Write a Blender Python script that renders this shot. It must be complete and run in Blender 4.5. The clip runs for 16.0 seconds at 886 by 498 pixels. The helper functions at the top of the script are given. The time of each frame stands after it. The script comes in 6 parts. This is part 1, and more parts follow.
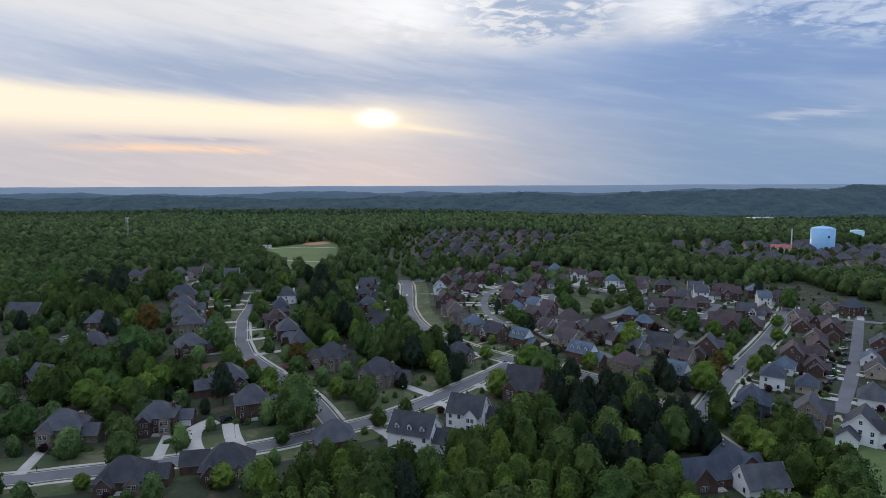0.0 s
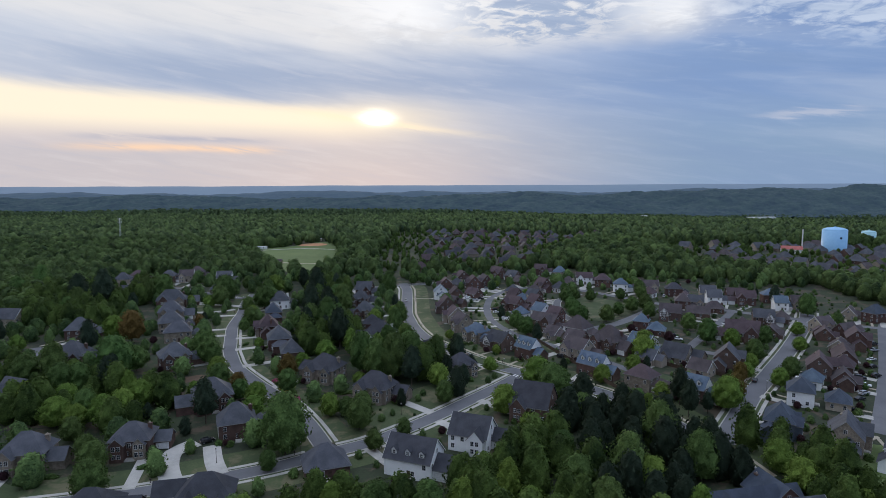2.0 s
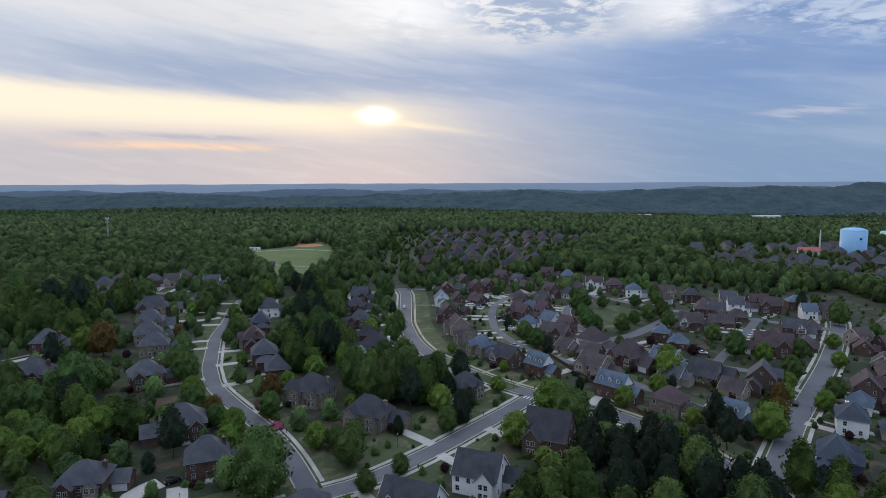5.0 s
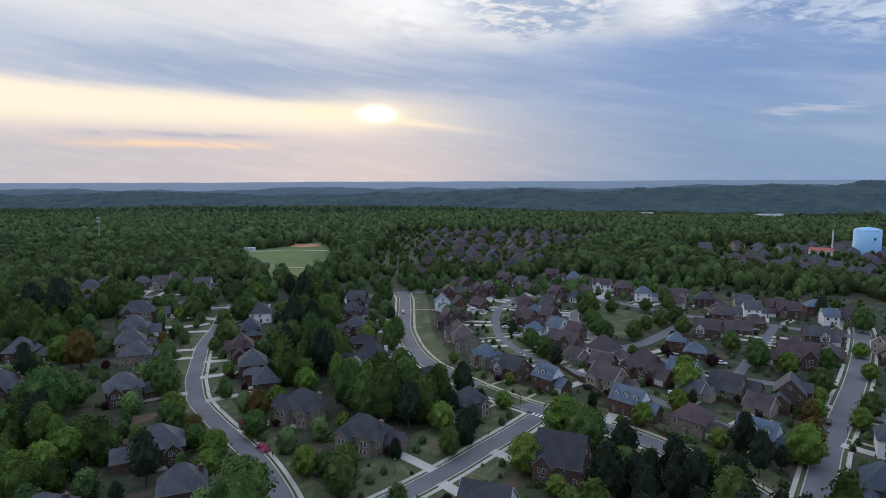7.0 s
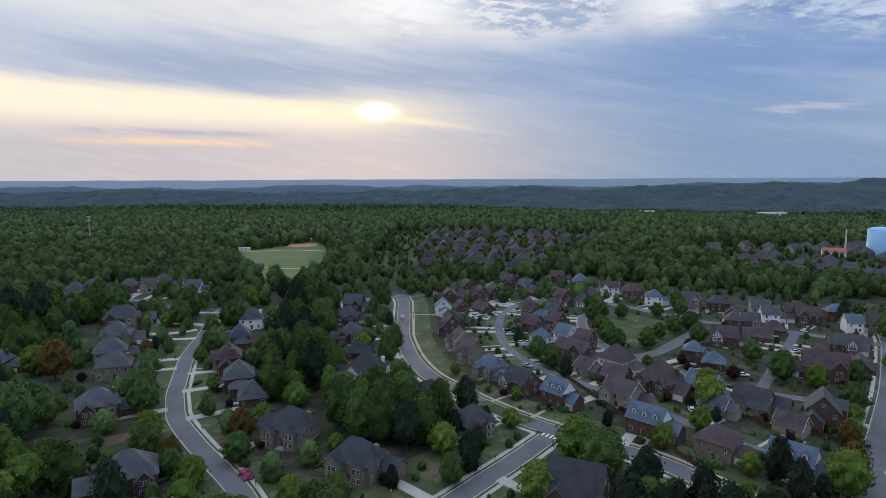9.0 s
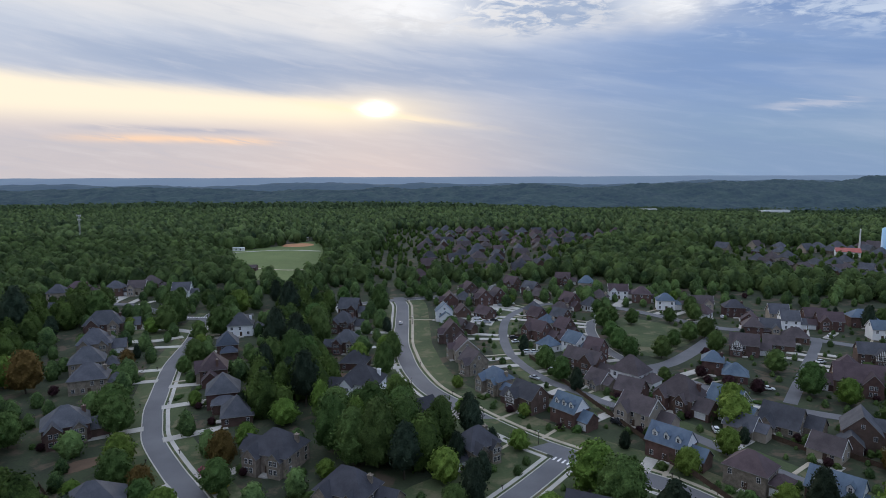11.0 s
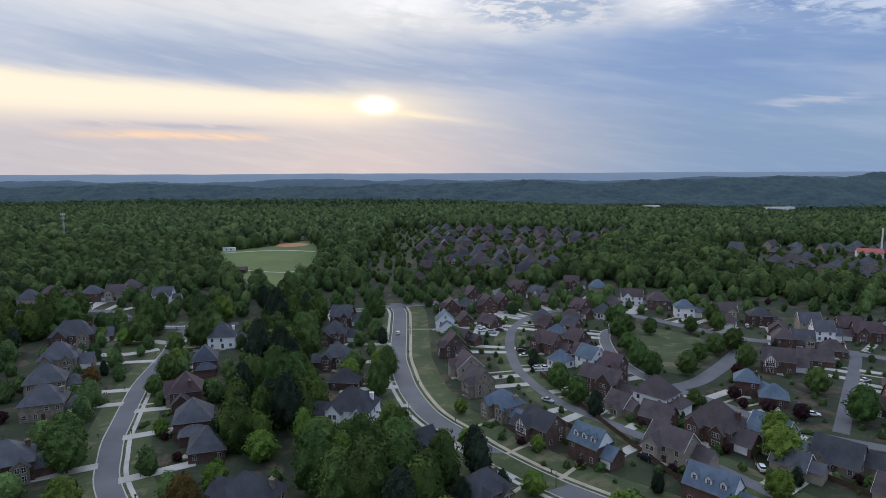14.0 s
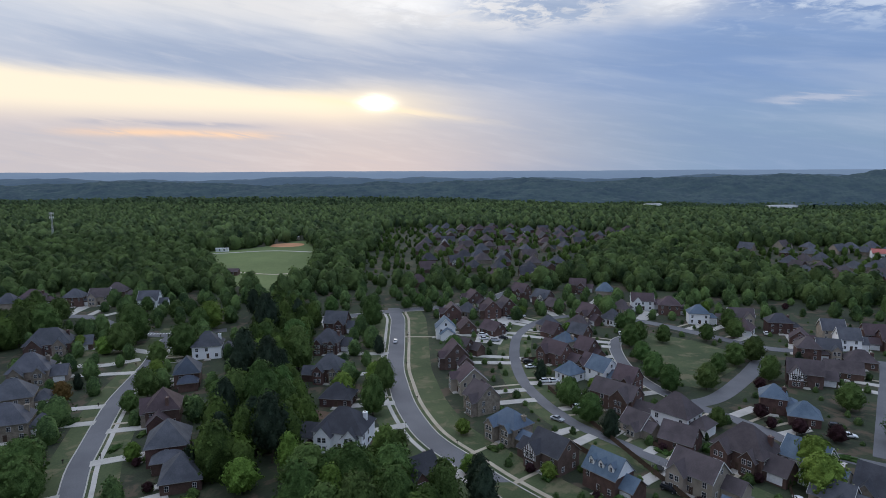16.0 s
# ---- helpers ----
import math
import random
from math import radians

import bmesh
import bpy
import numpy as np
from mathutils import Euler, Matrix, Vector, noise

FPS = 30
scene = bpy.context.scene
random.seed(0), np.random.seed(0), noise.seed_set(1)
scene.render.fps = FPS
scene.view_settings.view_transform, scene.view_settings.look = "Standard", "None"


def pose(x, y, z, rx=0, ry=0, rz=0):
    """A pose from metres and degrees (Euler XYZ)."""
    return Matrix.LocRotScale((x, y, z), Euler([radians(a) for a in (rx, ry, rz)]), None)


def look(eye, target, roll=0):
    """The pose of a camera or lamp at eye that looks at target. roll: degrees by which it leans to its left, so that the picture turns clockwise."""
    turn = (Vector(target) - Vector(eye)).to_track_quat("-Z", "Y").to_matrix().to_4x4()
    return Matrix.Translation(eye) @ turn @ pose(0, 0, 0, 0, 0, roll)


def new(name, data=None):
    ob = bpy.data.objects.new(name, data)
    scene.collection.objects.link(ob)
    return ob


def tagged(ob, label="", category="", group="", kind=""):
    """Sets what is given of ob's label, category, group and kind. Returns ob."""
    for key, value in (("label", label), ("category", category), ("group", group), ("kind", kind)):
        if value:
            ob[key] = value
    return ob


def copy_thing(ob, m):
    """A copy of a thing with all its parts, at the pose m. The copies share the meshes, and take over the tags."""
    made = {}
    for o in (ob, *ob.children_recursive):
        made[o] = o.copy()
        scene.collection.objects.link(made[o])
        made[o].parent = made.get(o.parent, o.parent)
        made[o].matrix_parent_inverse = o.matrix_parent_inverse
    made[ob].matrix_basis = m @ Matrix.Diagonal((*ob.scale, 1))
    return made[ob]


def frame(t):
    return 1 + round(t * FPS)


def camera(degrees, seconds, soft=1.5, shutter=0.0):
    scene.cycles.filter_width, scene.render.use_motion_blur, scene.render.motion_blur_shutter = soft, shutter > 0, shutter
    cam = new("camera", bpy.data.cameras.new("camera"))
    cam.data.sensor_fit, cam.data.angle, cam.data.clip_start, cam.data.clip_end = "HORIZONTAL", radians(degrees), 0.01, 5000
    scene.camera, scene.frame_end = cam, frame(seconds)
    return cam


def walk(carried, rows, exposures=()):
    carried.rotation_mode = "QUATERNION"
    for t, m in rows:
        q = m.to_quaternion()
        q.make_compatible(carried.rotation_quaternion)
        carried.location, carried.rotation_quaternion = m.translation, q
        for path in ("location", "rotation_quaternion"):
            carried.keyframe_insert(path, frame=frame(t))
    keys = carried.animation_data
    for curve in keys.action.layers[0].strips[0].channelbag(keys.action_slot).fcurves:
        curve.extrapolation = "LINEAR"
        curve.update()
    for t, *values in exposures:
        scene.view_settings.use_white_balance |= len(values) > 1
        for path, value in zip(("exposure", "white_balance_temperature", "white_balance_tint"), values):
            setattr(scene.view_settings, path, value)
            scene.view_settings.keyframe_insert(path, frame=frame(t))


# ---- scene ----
# ---- camera ----
cam = camera(72, 16.0, soft=0.62)


def eye_at(t):
    s = t / 16
    return (1.5 * (-3.0 * s - 0.19 * s**2 + 0.98 * s**3), 1.5 * (101.0 * s + s**2 - 2.0 * s**3), 82.0 + 1.5 * (0.87 * s - 0.24 * s**2))


# seconds, degrees below level
TILTS = [(0, 6.189), (2, 6.24), (4, 6.35), (6, 6.508), (8, 6.70), (10, 6.916), (12, 7.142), (14, 7.366), (16, 7.576)]
rows = []
for t, tilt in TILTS:
    x, y, z = eye_at(t)
    a = radians(tilt)
    rows.append((t, look((x, y, z), (x, y + math.cos(a), z - math.sin(a)), -0.2456)))
walk(cam, rows)


# ---- world, sun ----
def nodes_of(tree):
    tree.nodes.clear()

    def add(kind, **values):
        n = tree.nodes.new(kind)
        for key, v in values.items():
            if isinstance(key, str) and key.startswith("s_"):
                n.inputs[key[2:].replace("_", " ")].default_value = v
        return n

    def link(a, b):
        tree.links.new(a, b)

    def math_node(op, a, b=None, c=None, clamp=False):
        n = tree.nodes.new("ShaderNodeMath")
        n.operation, n.use_clamp = op, clamp
        for i, v in enumerate((a, b, c)):
            if v is None:
                continue
            if isinstance(v, (int, float)):
                n.inputs[i].default_value = v
            else:
                link(v, n.inputs[i])
        return n.outputs[0]

    def mix(fac, a, b, blend="MIX"):
        n = tree.nodes.new("ShaderNodeMix")
        n.data_type, n.blend_type = "RGBA", blend
        for i, v in ((0, fac), (6, a), (7, b)):
            if isinstance(v, (int, float)):
                n.inputs[i].default_value = v
            elif isinstance(v, tuple):
                n.inputs[i].default_value = (*v, 1) if len(v) == 3 else v
            else:
                link(v, n.inputs[i])
        return n.outputs[2]

    def noise_tex(vector, scale, detail=4, rough=0.55, distort=0.0):
        n = tree.nodes.new("ShaderNodeTexNoise")
        n.inputs["Scale"].default_value, n.inputs["Detail"].default_value = scale, detail
        n.inputs["Roughness"].default_value, n.inputs["Distortion"].default_value = rough, distort
        if vector is not None:
            link(vector, n.inputs["Vector"])
        return n.outputs["Fac"]

    def step(v, lo, hi):
        n = tree.nodes.new("ShaderNodeMapRange")
        n.interpolation_type = "SMOOTHSTEP"
        for key, val in (("Value", v), ("From Min", lo), ("From Max", hi)):
            if isinstance(val, (int, float)):
                n.inputs[key].default_value = val
            else:
                link(val, n.inputs[key])
        return n.outputs[0]

    return add, link, math_node, mix, noise_tex, step


SUN_AZ, SUN_EL = radians(-6.0), radians(5.9)


def lin(r, g, b):
    return tuple(((v / 255 + 0.055) / 1.055) ** 2.4 if v > 10 else v / 3294 for v in (r, g, b))


def make_world():
    world = bpy.data.worlds.new("evening_sky")
    scene.world = world
    world.use_nodes = True
    add, link, m, mix, noise_tex, step = nodes_of(world.node_tree)
    co = add("ShaderNodeTexCoord").outputs["Generated"]
    sep = add("ShaderNodeSeparateXYZ")
    link(co, sep.inputs[0])
    dx, dy, dz = sep.outputs
    az = m("ARCTAN2", dx, dy)
    el = m("ARCSINE", dz)
    up = m("MAXIMUM", dz, 0.0)
    # cloud deck seen in perspective
    depth = m("ADD", up, 0.10)
    comb = add("ShaderNodeCombineXYZ")
    link(m("DIVIDE", dx, depth), comb.inputs[0])
    link(m("DIVIDE", dy, depth), comb.inputs[1])
    deck = comb.outputs[0]
    streak = add("ShaderNodeCombineXYZ")
    link(m("MULTIPLY", az, 2.2), streak.inputs[0])
    link(m("ADD", m("MULTIPLY", el, 17.0), m("MULTIPLY", az, 2.6)), streak.inputs[1])
    n_streak = noise_tex(streak.outputs[0], 1.6, 6, 0.55, 0.25)
    n_soft = noise_tex(deck, 0.55, 5, 0.55, 0.3)
    n_puff = noise_tex(deck, 8.0, 6, 0.6, 0.5)
    n_fine = noise_tex(streak.outputs[0], 5.0, 6, 0.6, 0.5)
    # base: lilac near the horizon on the sun's side, blue away from it
    right = step(az, -0.15, 0.45)
    low = mix(right, lin(196, 190, 195), lin(132, 157, 188))
    high = mix(right, lin(198, 205, 219), lin(134, 160, 202))
    base = mix(step(el, 0.02, 0.20), low, high)
    def bump(v, mid, half):
        q = m("DIVIDE", m("SUBTRACT", v, mid), half)
        return m("EXPONENT", m("MULTIPLY", m("MULTIPLY", q, q), -1.0))

    def both_of(a, b):
        return m("MULTIPLY", a, b)

    def off(n, amount):
        return both_of(m("SUBTRACT", n, 0.5), amount)

    # blue-grey veil lying across the middle of the sky
    lie = m("ADD", m("ADD", el, both_of(az, 0.02)), off(n_streak, 0.10))
    veil = both_of(bump(lie, 0.157, 0.036), step(az, -0.75, -0.40))
    base = mix(both_of(veil, 0.95), base, mix(right, lin(154, 170, 198), lin(124, 151, 194)))
    # pale upper deck, brightest over the sun and again to the right
    deck_el = m("ADD", el, off(n_soft, 0.12))
    white = both_of(step(deck_el, 0.185, 0.235), m("SUBTRACT", 1.0, step(az, 0.34, 0.50)))
    base = mix(both_of(white, 0.85), base, mix(n_streak, lin(200, 205, 214), lin(242, 238, 235)))
    glare = both_of(step(m("ADD", el, off(n_puff, 0.10)), 0.215, 0.265), m("ADD", bump(az, -0.04, 0.13), bump(m("ADD", az, off(n_soft, 0.2)), 0.33, 0.10)))
    base = mix(both_of(m("MINIMUM", glare, 1.0), 0.85), base, lin(246, 247, 250))
    # rippled blue-grey puffs breaking the deck to the right of the sun
    where = both_of(bump(m("ADD", az, off(n_soft, 0.25)), 0.165, 0.10), step(m("ADD", el, off(n_puff, 0.07)), 0.205, 0.245))
    ripple = step(n_puff, 0.40, 0.56)
    base = mix(both_of(both_of(m("MINIMUM", both_of(where, 1.5), 1.0), ripple), 0.88), base, mix(n_fine, lin(134, 156, 190), lin(168, 184, 210)))
    # darker blue clouds in the upper right, with white streaks under them
    corner = both_of(step(m("ADD", az, off(n_soft, 0.3)), 0.34, 0.46), step(m("ADD", el, off(n_streak, 0.10)), 0.165, 0.205))
    base = mix(both_of(corner, 0.85), base, mix(step(m("ADD", both_of(n_puff, 0.55), both_of(n_streak, 0.45)), 0.43, 0.57), lin(124, 149, 192), lin(196, 208, 227)))
    # thin streaks all over
    base = mix(both_of(step(n_fine, 0.45, 0.75), 0.16), base, mix(right, lin(232, 228, 230), lin(176, 190, 216)))
    base = mix(both_of(m("SUBTRACT", 1.0, step(n_fine, 0.28, 0.50)), 0.16), base, mix(right, lin(168, 178, 200), lin(122, 146, 186)))
    # soft cloud masses, paler and darker, over the blue side
    mass = noise_tex(streak.outputs[0], 0.9, 5, 0.5, 0.4)
    base = mix(both_of(both_of(step(mass, 0.48, 0.66), right), 0.35), base, lin(180, 192, 212))
    base = mix(both_of(both_of(m("SUBTRACT", 1.0, step(mass, 0.34, 0.50)), right), 0.35), base, lin(126, 150, 188))
    wisp = both_of(bump(m("ADD", el, off(n_fine, 0.03)), 0.094, 0.004), both_of(step(az, 0.44, 0.52), m("SUBTRACT", 1.0, step(az, 0.56, 0.62))))
    base = mix(both_of(wisp, 0.4), base, lin(214, 212, 220))
    # warm clear band beside the sun
    top = m("ADD", 0.112, m("MULTIPLY", az, -0.052))
    edge = m("SUBTRACT", top, m("ADD", el, off(n_streak, 0.03)))
    band = both_of(step(edge, -0.008, 0.020), both_of(step(el, 0.040, 0.10), m("SUBTRACT", 1.0, step(az, -0.20, -0.02))))
    base = mix(both_of(band, 0.92), base, mix(step(el, 0.05, 0.10), lin(226, 208, 202), lin(255, 241, 216)))
    run = both_of(step(az, -0.60, -0.46), m("SUBTRACT", 1.0, step(az, -0.34, -0.22)))
    orange = both_of(step(n_fine, 0.28, 0.55), both_of(bump(m("ADD", el, off(n_streak, 0.012)), 0.052, 0.0055), run))
    base = mix(both_of(orange, 0.75), base, lin(252, 212, 176))
    grey = both_of(step(n_fine, 0.32, 0.58), both_of(bump(m("ADD", el, off(n_streak, 0.012)), 0.066, 0.005), run))
    base = mix(both_of(grey, 0.85), base, lin(176, 177, 192))
    # the sun behind thin cloud: a ragged core with bright slips of cloud to either side
    a = m("DIVIDE", m("SUBTRACT", az, SUN_AZ), 0.023)
    b = m("DIVIDE", m("SUBTRACT", el, SUN_EL), 0.0110)
    r2 = m("ADD", m("MULTIPLY", a, a), m("MULTIPLY", b, b))
    ragged = m("MAXIMUM", m("ADD", r2, off(n_fine, 2.6)), 0.0)
    core = m("EXPONENT", m("MULTIPLY", ragged, -1.15))
    halo = both_of(bump(az, SUN_AZ, 0.12), bump(el, SUN_EL, 0.028))
    base = mix(both_of(halo, 0.55), base, lin(255, 238, 208))
    lean = m("ADD", el, m("MULTIPLY", m("SUBTRACT", az, SUN_AZ), 0.13))
    slip = both_of(bump(m("ADD", lean, off(n_fine, 0.012)), SUN_EL - 0.006, 0.0055), both_of(bump(az, SUN_AZ, 0.13), step(n_fine, 0.30, 0.52)))
    base = mix(both_of(slip, 0.8), base, lin(255, 236, 204))
    base = mix(core, base, (2.2, 2.0, 1.6))
    # away from the sun the overcast turns blue-grey
    back = step(m("MULTIPLY", dy, -1.0), -0.2, 0.8)
    base = mix(m("MULTIPLY", back, 0.85), base, lin(138, 156, 189))
    # an overcast sky is brightest overhead
    base = mix(step(el, 0.45, 1.05), base, (0.94, 1.09, 1.40))
    sky = add("ShaderNodeTexSky")
    sky.sky_type, sky.sun_disc = "NISHITA", False
    sky.sun_elevation, sky.sun_rotation = SUN_EL, SUN_AZ
    clear = add("ShaderNodeBackground", s_Strength=0.10)
    link(sky.outputs[0], clear.inputs[0])
    cloud = add("ShaderNodeBackground", s_Strength=SKY)
    link(base, cloud.inputs[0])
    both = add("ShaderNodeMixShader")
    both.inputs[0].default_value = 0.985
    link(clear.outputs[0], both.inputs[1])
    link(cloud.outputs[0], both.inputs[2])
    link(both.outputs[0], add("ShaderNodeOutputWorld").inputs[0])


SKY = 1.09
make_world()
sun_data = bpy.data.lights.new("sun", "SUN")
sun_data.energy, sun_data.angle, sun_data.color = 0.7, radians(10), (1.0, 0.86, 0.68)
sun = new("sun", sun_data)
sun.matrix_world = look((0, 0, 300), (-math.sin(SUN_AZ) * math.cos(SUN_EL), -math.cos(SUN_AZ) * math.cos(SUN_EL), 300 - math.sin(SUN_EL)))


# ---- materials ----
def surface(name, dark, light, scale=1.0, rough=0.85, bump=0.3, fine=12.0, vary=0.0, metal=0.0, world_space=False, leafy=0.0, spec=0.3, haze_glow=None, patches=None):
    mat = bpy.data.materials.new(name)
    mat.use_nodes = True
    add, link, m, mix, noise_tex, step = nodes_of(mat.node_tree)
    co = add("ShaderNodeNewGeometry").outputs["Position"] if world_space else add("ShaderNodeTexCoord").outputs["Object"]
    big = noise_tex(co, scale, 4, 0.6)
    small = noise_tex(co, scale * fine, 3, 0.65)
    coarse = 0.4 if leafy and not world_space else 0.65
    fac = m("ADD", m("MULTIPLY", big, coarse), m("MULTIPLY", small, 1 - coarse))
    col = mix(step(fac, 0.32, 0.68), dark, light)
    if patches:
        col = mix(step(noise_tex(co, scale * 2.3, 5, 0.65, 0.4), 0.50, 0.64), col, patches)
    if vary:
        if leafy:
            rnd = add("ShaderNodeNewGeometry").outputs["Random Per Island"]
            hue = add("ShaderNodeHueSaturation")
            link(m("ADD", 0.86, m("MULTIPLY", rnd, 0.28)), hue.inputs["Value"])
            link(col, hue.inputs["Color"])
            col = hue.outputs[0]
        rnd = add("ShaderNodeObjectInfo").outputs["Random"]
        hue = add("ShaderNodeHueSaturation")
        link(m("ADD", 1.0 - vary * 0.5, m("MULTIPLY", rnd, vary)), hue.inputs["Value"])
        link(m("ADD", 0.5 - vary * 0.03, m("MULTIPLY", m("FRACT", m("MULTIPLY", rnd, 7.3)), vary * 0.06)), hue.inputs["Hue"])
        link(col, hue.inputs["Color"])
        col = hue.outputs[0]
    bsdf = add("ShaderNodeBsdfPrincipled", s_Roughness=rough, s_Metallic=metal)
    bsdf.inputs["Specular IOR Level"].default_value = 0.06 if leafy else spec
    link(col, bsdf.inputs["Base Color"])
    # even emission over the base colour, standing in for air haze
    if haze_glow:
        bsdf.inputs["Emission Color"].default_value = (*haze_glow, 1)
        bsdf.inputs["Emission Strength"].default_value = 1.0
    if bump:
        bn = add("ShaderNodeBump", s_Strength=bump, s_Distance=0.35 if leafy else 0.05)
        link(small, bn.inputs["Height"])
        link(bn.outputs[0], bsdf.inputs["Normal"])
    out = bsdf.outputs[0]
    if leafy:
        tr = add("ShaderNodeBsdfTranslucent")
        link(mix(0.5, col, (0.12, 0.2, 0.03)), tr.inputs[0])
        sh = add("ShaderNodeMixShader")
        sh.inputs[0].default_value = leafy
        link(out, sh.inputs[1])
        link(tr.outputs[0], sh.inputs[2])
        out = sh.outputs[0]
    link(out, add("ShaderNodeOutputMaterial").inputs[0])
    return mat


M = {}
M["ground"] = surface("turf_and_soil", (0.022, 0.028, 0.018), (0.044, 0.058, 0.028), 0.05, 0.95, 0.4, 30, world_space=True, patches=(0.085, 0.066, 0.046))
M["lawn"] = surface("mown_grass", (0.042, 0.060, 0.026), (0.078, 0.098, 0.044), 0.06, 0.95, 0.3, 25, world_space=True, patches=(0.125, 0.115, 0.066))
M["meadow"] = surface("meadow_grass", (0.085, 0.12, 0.042), (0.135, 0.175, 0.065), 0.02, 0.95, 0.3, 25, world_space=True)
M["straw"] = surface("pine_straw", (0.075, 0.05, 0.035), (0.13, 0.085, 0.055), 0.2, 0.95, 0.4, 20, world_space=True)
M["asphalt"] = surface("worn_asphalt", (0.105, 0.106, 0.116), (0.155, 0.155, 0.165), 0.06, 0.85, 0.2, 60, world_space=True)
M["concrete"] = surface("concrete", (0.33, 0.315, 0.29), (0.48, 0.455, 0.42), 0.15, 0.85, 0.2, 20, world_space=True)
M["path"] = surface("tan_paving", (0.30, 0.26, 0.20), (0.42, 0.37, 0.29), 0.2, 0.85, 0.2, 20, world_space=True)
M["kerb"] = surface("kerb_concrete", (0.34, 0.33, 0.30), (0.46, 0.44, 0.40), 0.3, 0.85, 0.2, 12, world_space=True)
M["clay"] = surface("infield_clay", (0.36, 0.17, 0.09), (0.48, 0.25, 0.14), 0.1, 0.95, 0.2, 12, world_space=True)
M["paint"] = surface("road_paint", (0.62, 0.62, 0.60), (0.78, 0.78, 0.76), 0.5, 0.7, 0.1)
W = {}
W["brick"] = surface("red_brick", (0.072, 0.043, 0.037), (0.135, 0.082, 0.068), 0.5, 0.9, 0.4, 14, vary=0.4)
W["stone"] = surface("field_stone", (0.14, 0.118, 0.096), (0.30, 0.25, 0.20), 0.9, 0.9, 0.5, 5, vary=0.3)
W["tan"] = surface("tan_stucco", (0.26, 0.22, 0.18), (0.38, 0.33, 0.27), 0.4, 0.9, 0.2, 20, vary=0.3)
W["white"] = surface("white_siding", (0.74, 0.75, 0.76), (0.86, 0.86, 0.86), 0.25, 0.7, 0.15, 20)
W["slateblue"] = surface("slate_blue_siding", (0.06, 0.075, 0.10), (0.10, 0.12, 0.15), 0.3, 0.75, 0.15, 20)
W["tudor"] = surface("brown_brick", (0.074, 0.049, 0.042), (0.140, 0.094, 0.080), 0.5, 0.9, 0.4, 14, vary=0.3)
RF = {}
RF["grey"] = surface("grey_shingles", (0.048, 0.052, 0.064), (0.094, 0.098, 0.114), 0.25, 0.85, 0.5, 22, vary=0.3)
RF["charcoal"] = surface("charcoal_shingles", (0.032, 0.034, 0.042), (0.060, 0.061, 0.073), 0.25, 0.85, 0.5, 22, vary=0.3)
RF["brown"] = surface("brown_shingles", (0.052, 0.043, 0.047), (0.094, 0.077, 0.082), 0.25, 0.85, 0.5, 22, vary=0.3)
RF["maroon"] = surface("dark_red_brown_shingles", (0.054, 0.038, 0.043), (0.096, 0.068, 0.075), 0.25, 0.85, 0.5, 22, vary=0.3)
RF["blue"] = surface("blue_grey_shingles", (0.060, 0.088, 0.128), (0.115, 0.155, 0.205), 0.25, 0.8, 0.5, 22, vary=0.25)
RF["slate"] = surface("dark_slate_shingles", (0.035, 0.045, 0.065), (0.065, 0.080, 0.110), 0.25, 0.8, 0.5, 22, vary=0.25)
M["trim"] = surface("white_trim", (0.58, 0.58, 0.58), (0.74, 0.74, 0.74), 1.0, 0.6, 0.05)
M["glass"] = surface("dark_window_glass", (0.018, 0.022, 0.028), (0.03, 0.035, 0.042), 0.5, 0.08, 0.0, spec=0.6)
M["eaves"] = surface("taupe_painted_eaves", (0.20, 0.195, 0.19), (0.28, 0.27, 0.26), 1.0, 0.7, 0.05)
M["wood"] = surface("dark_stained_wood", (0.05, 0.032, 0.022), (0.10, 0.065, 0.045), 1.0, 0.8, 0.3, 10, vary=0.2)
M["timber"] = surface("dark_timber", (0.035, 0.026, 0.022), (0.06, 0.045, 0.038), 1.0, 0.8, 0.2)
M["bark"] = surface("bark", (0.045, 0.035, 0.027), (0.10, 0.08, 0.06), 1.5, 0.95, 0.6, 6)
LF = {}
LF["mid"] = surface("broadleaf_foliage", (0.036, 0.066, 0.019), (0.102, 0.162, 0.048), 0.35, 0.75, 0.9, 9, vary=0.55, leafy=0.07)
LF["bright"] = surface("fresh_foliage", (0.076, 0.128, 0.024), (0.150, 0.225, 0.046), 0.35, 0.75, 0.9, 9, vary=0.4, leafy=0.07)
LF["pine"] = surface("pine_foliage", (0.016, 0.028, 0.019), (0.040, 0.058, 0.036), 0.4, 0.8, 0.9, 9, vary=0.45, leafy=0.07)
LF["purple"] = surface("plum_foliage", (0.030, 0.014, 0.018), (0.055, 0.026, 0.030), 0.5, 0.8, 0.9, 9, vary=0.3, leafy=0.07)
LF["rust"] = surface("rusty_new_foliage", (0.085, 0.055, 0.018), (0.14, 0.095, 0.03), 0.4, 0.8, 0.9, 9, vary=0.3, leafy=0.07)
LF["forest"] = surface("forest_canopy", (0.014, 0.028, 0.013), (0.128, 0.182, 0.060), 0.075, 0.8, 0.9, 22, vary=0.5, leafy=0.07, world_space=True)
LF["spring"] = surface("spring_grove_foliage", (0.014, 0.030, 0.010), (0.120, 0.190, 0.046), 0.09, 0.8, 0.9, 22, vary=0.45, leafy=0.07, world_space=True)
LF["gold"] = surface("yellow_flowers", (0.30, 0.24, 0.03), (0.48, 0.38, 0.05), 2.0, 0.8, 0.0, 4, vary=0.3, leafy=0.07)
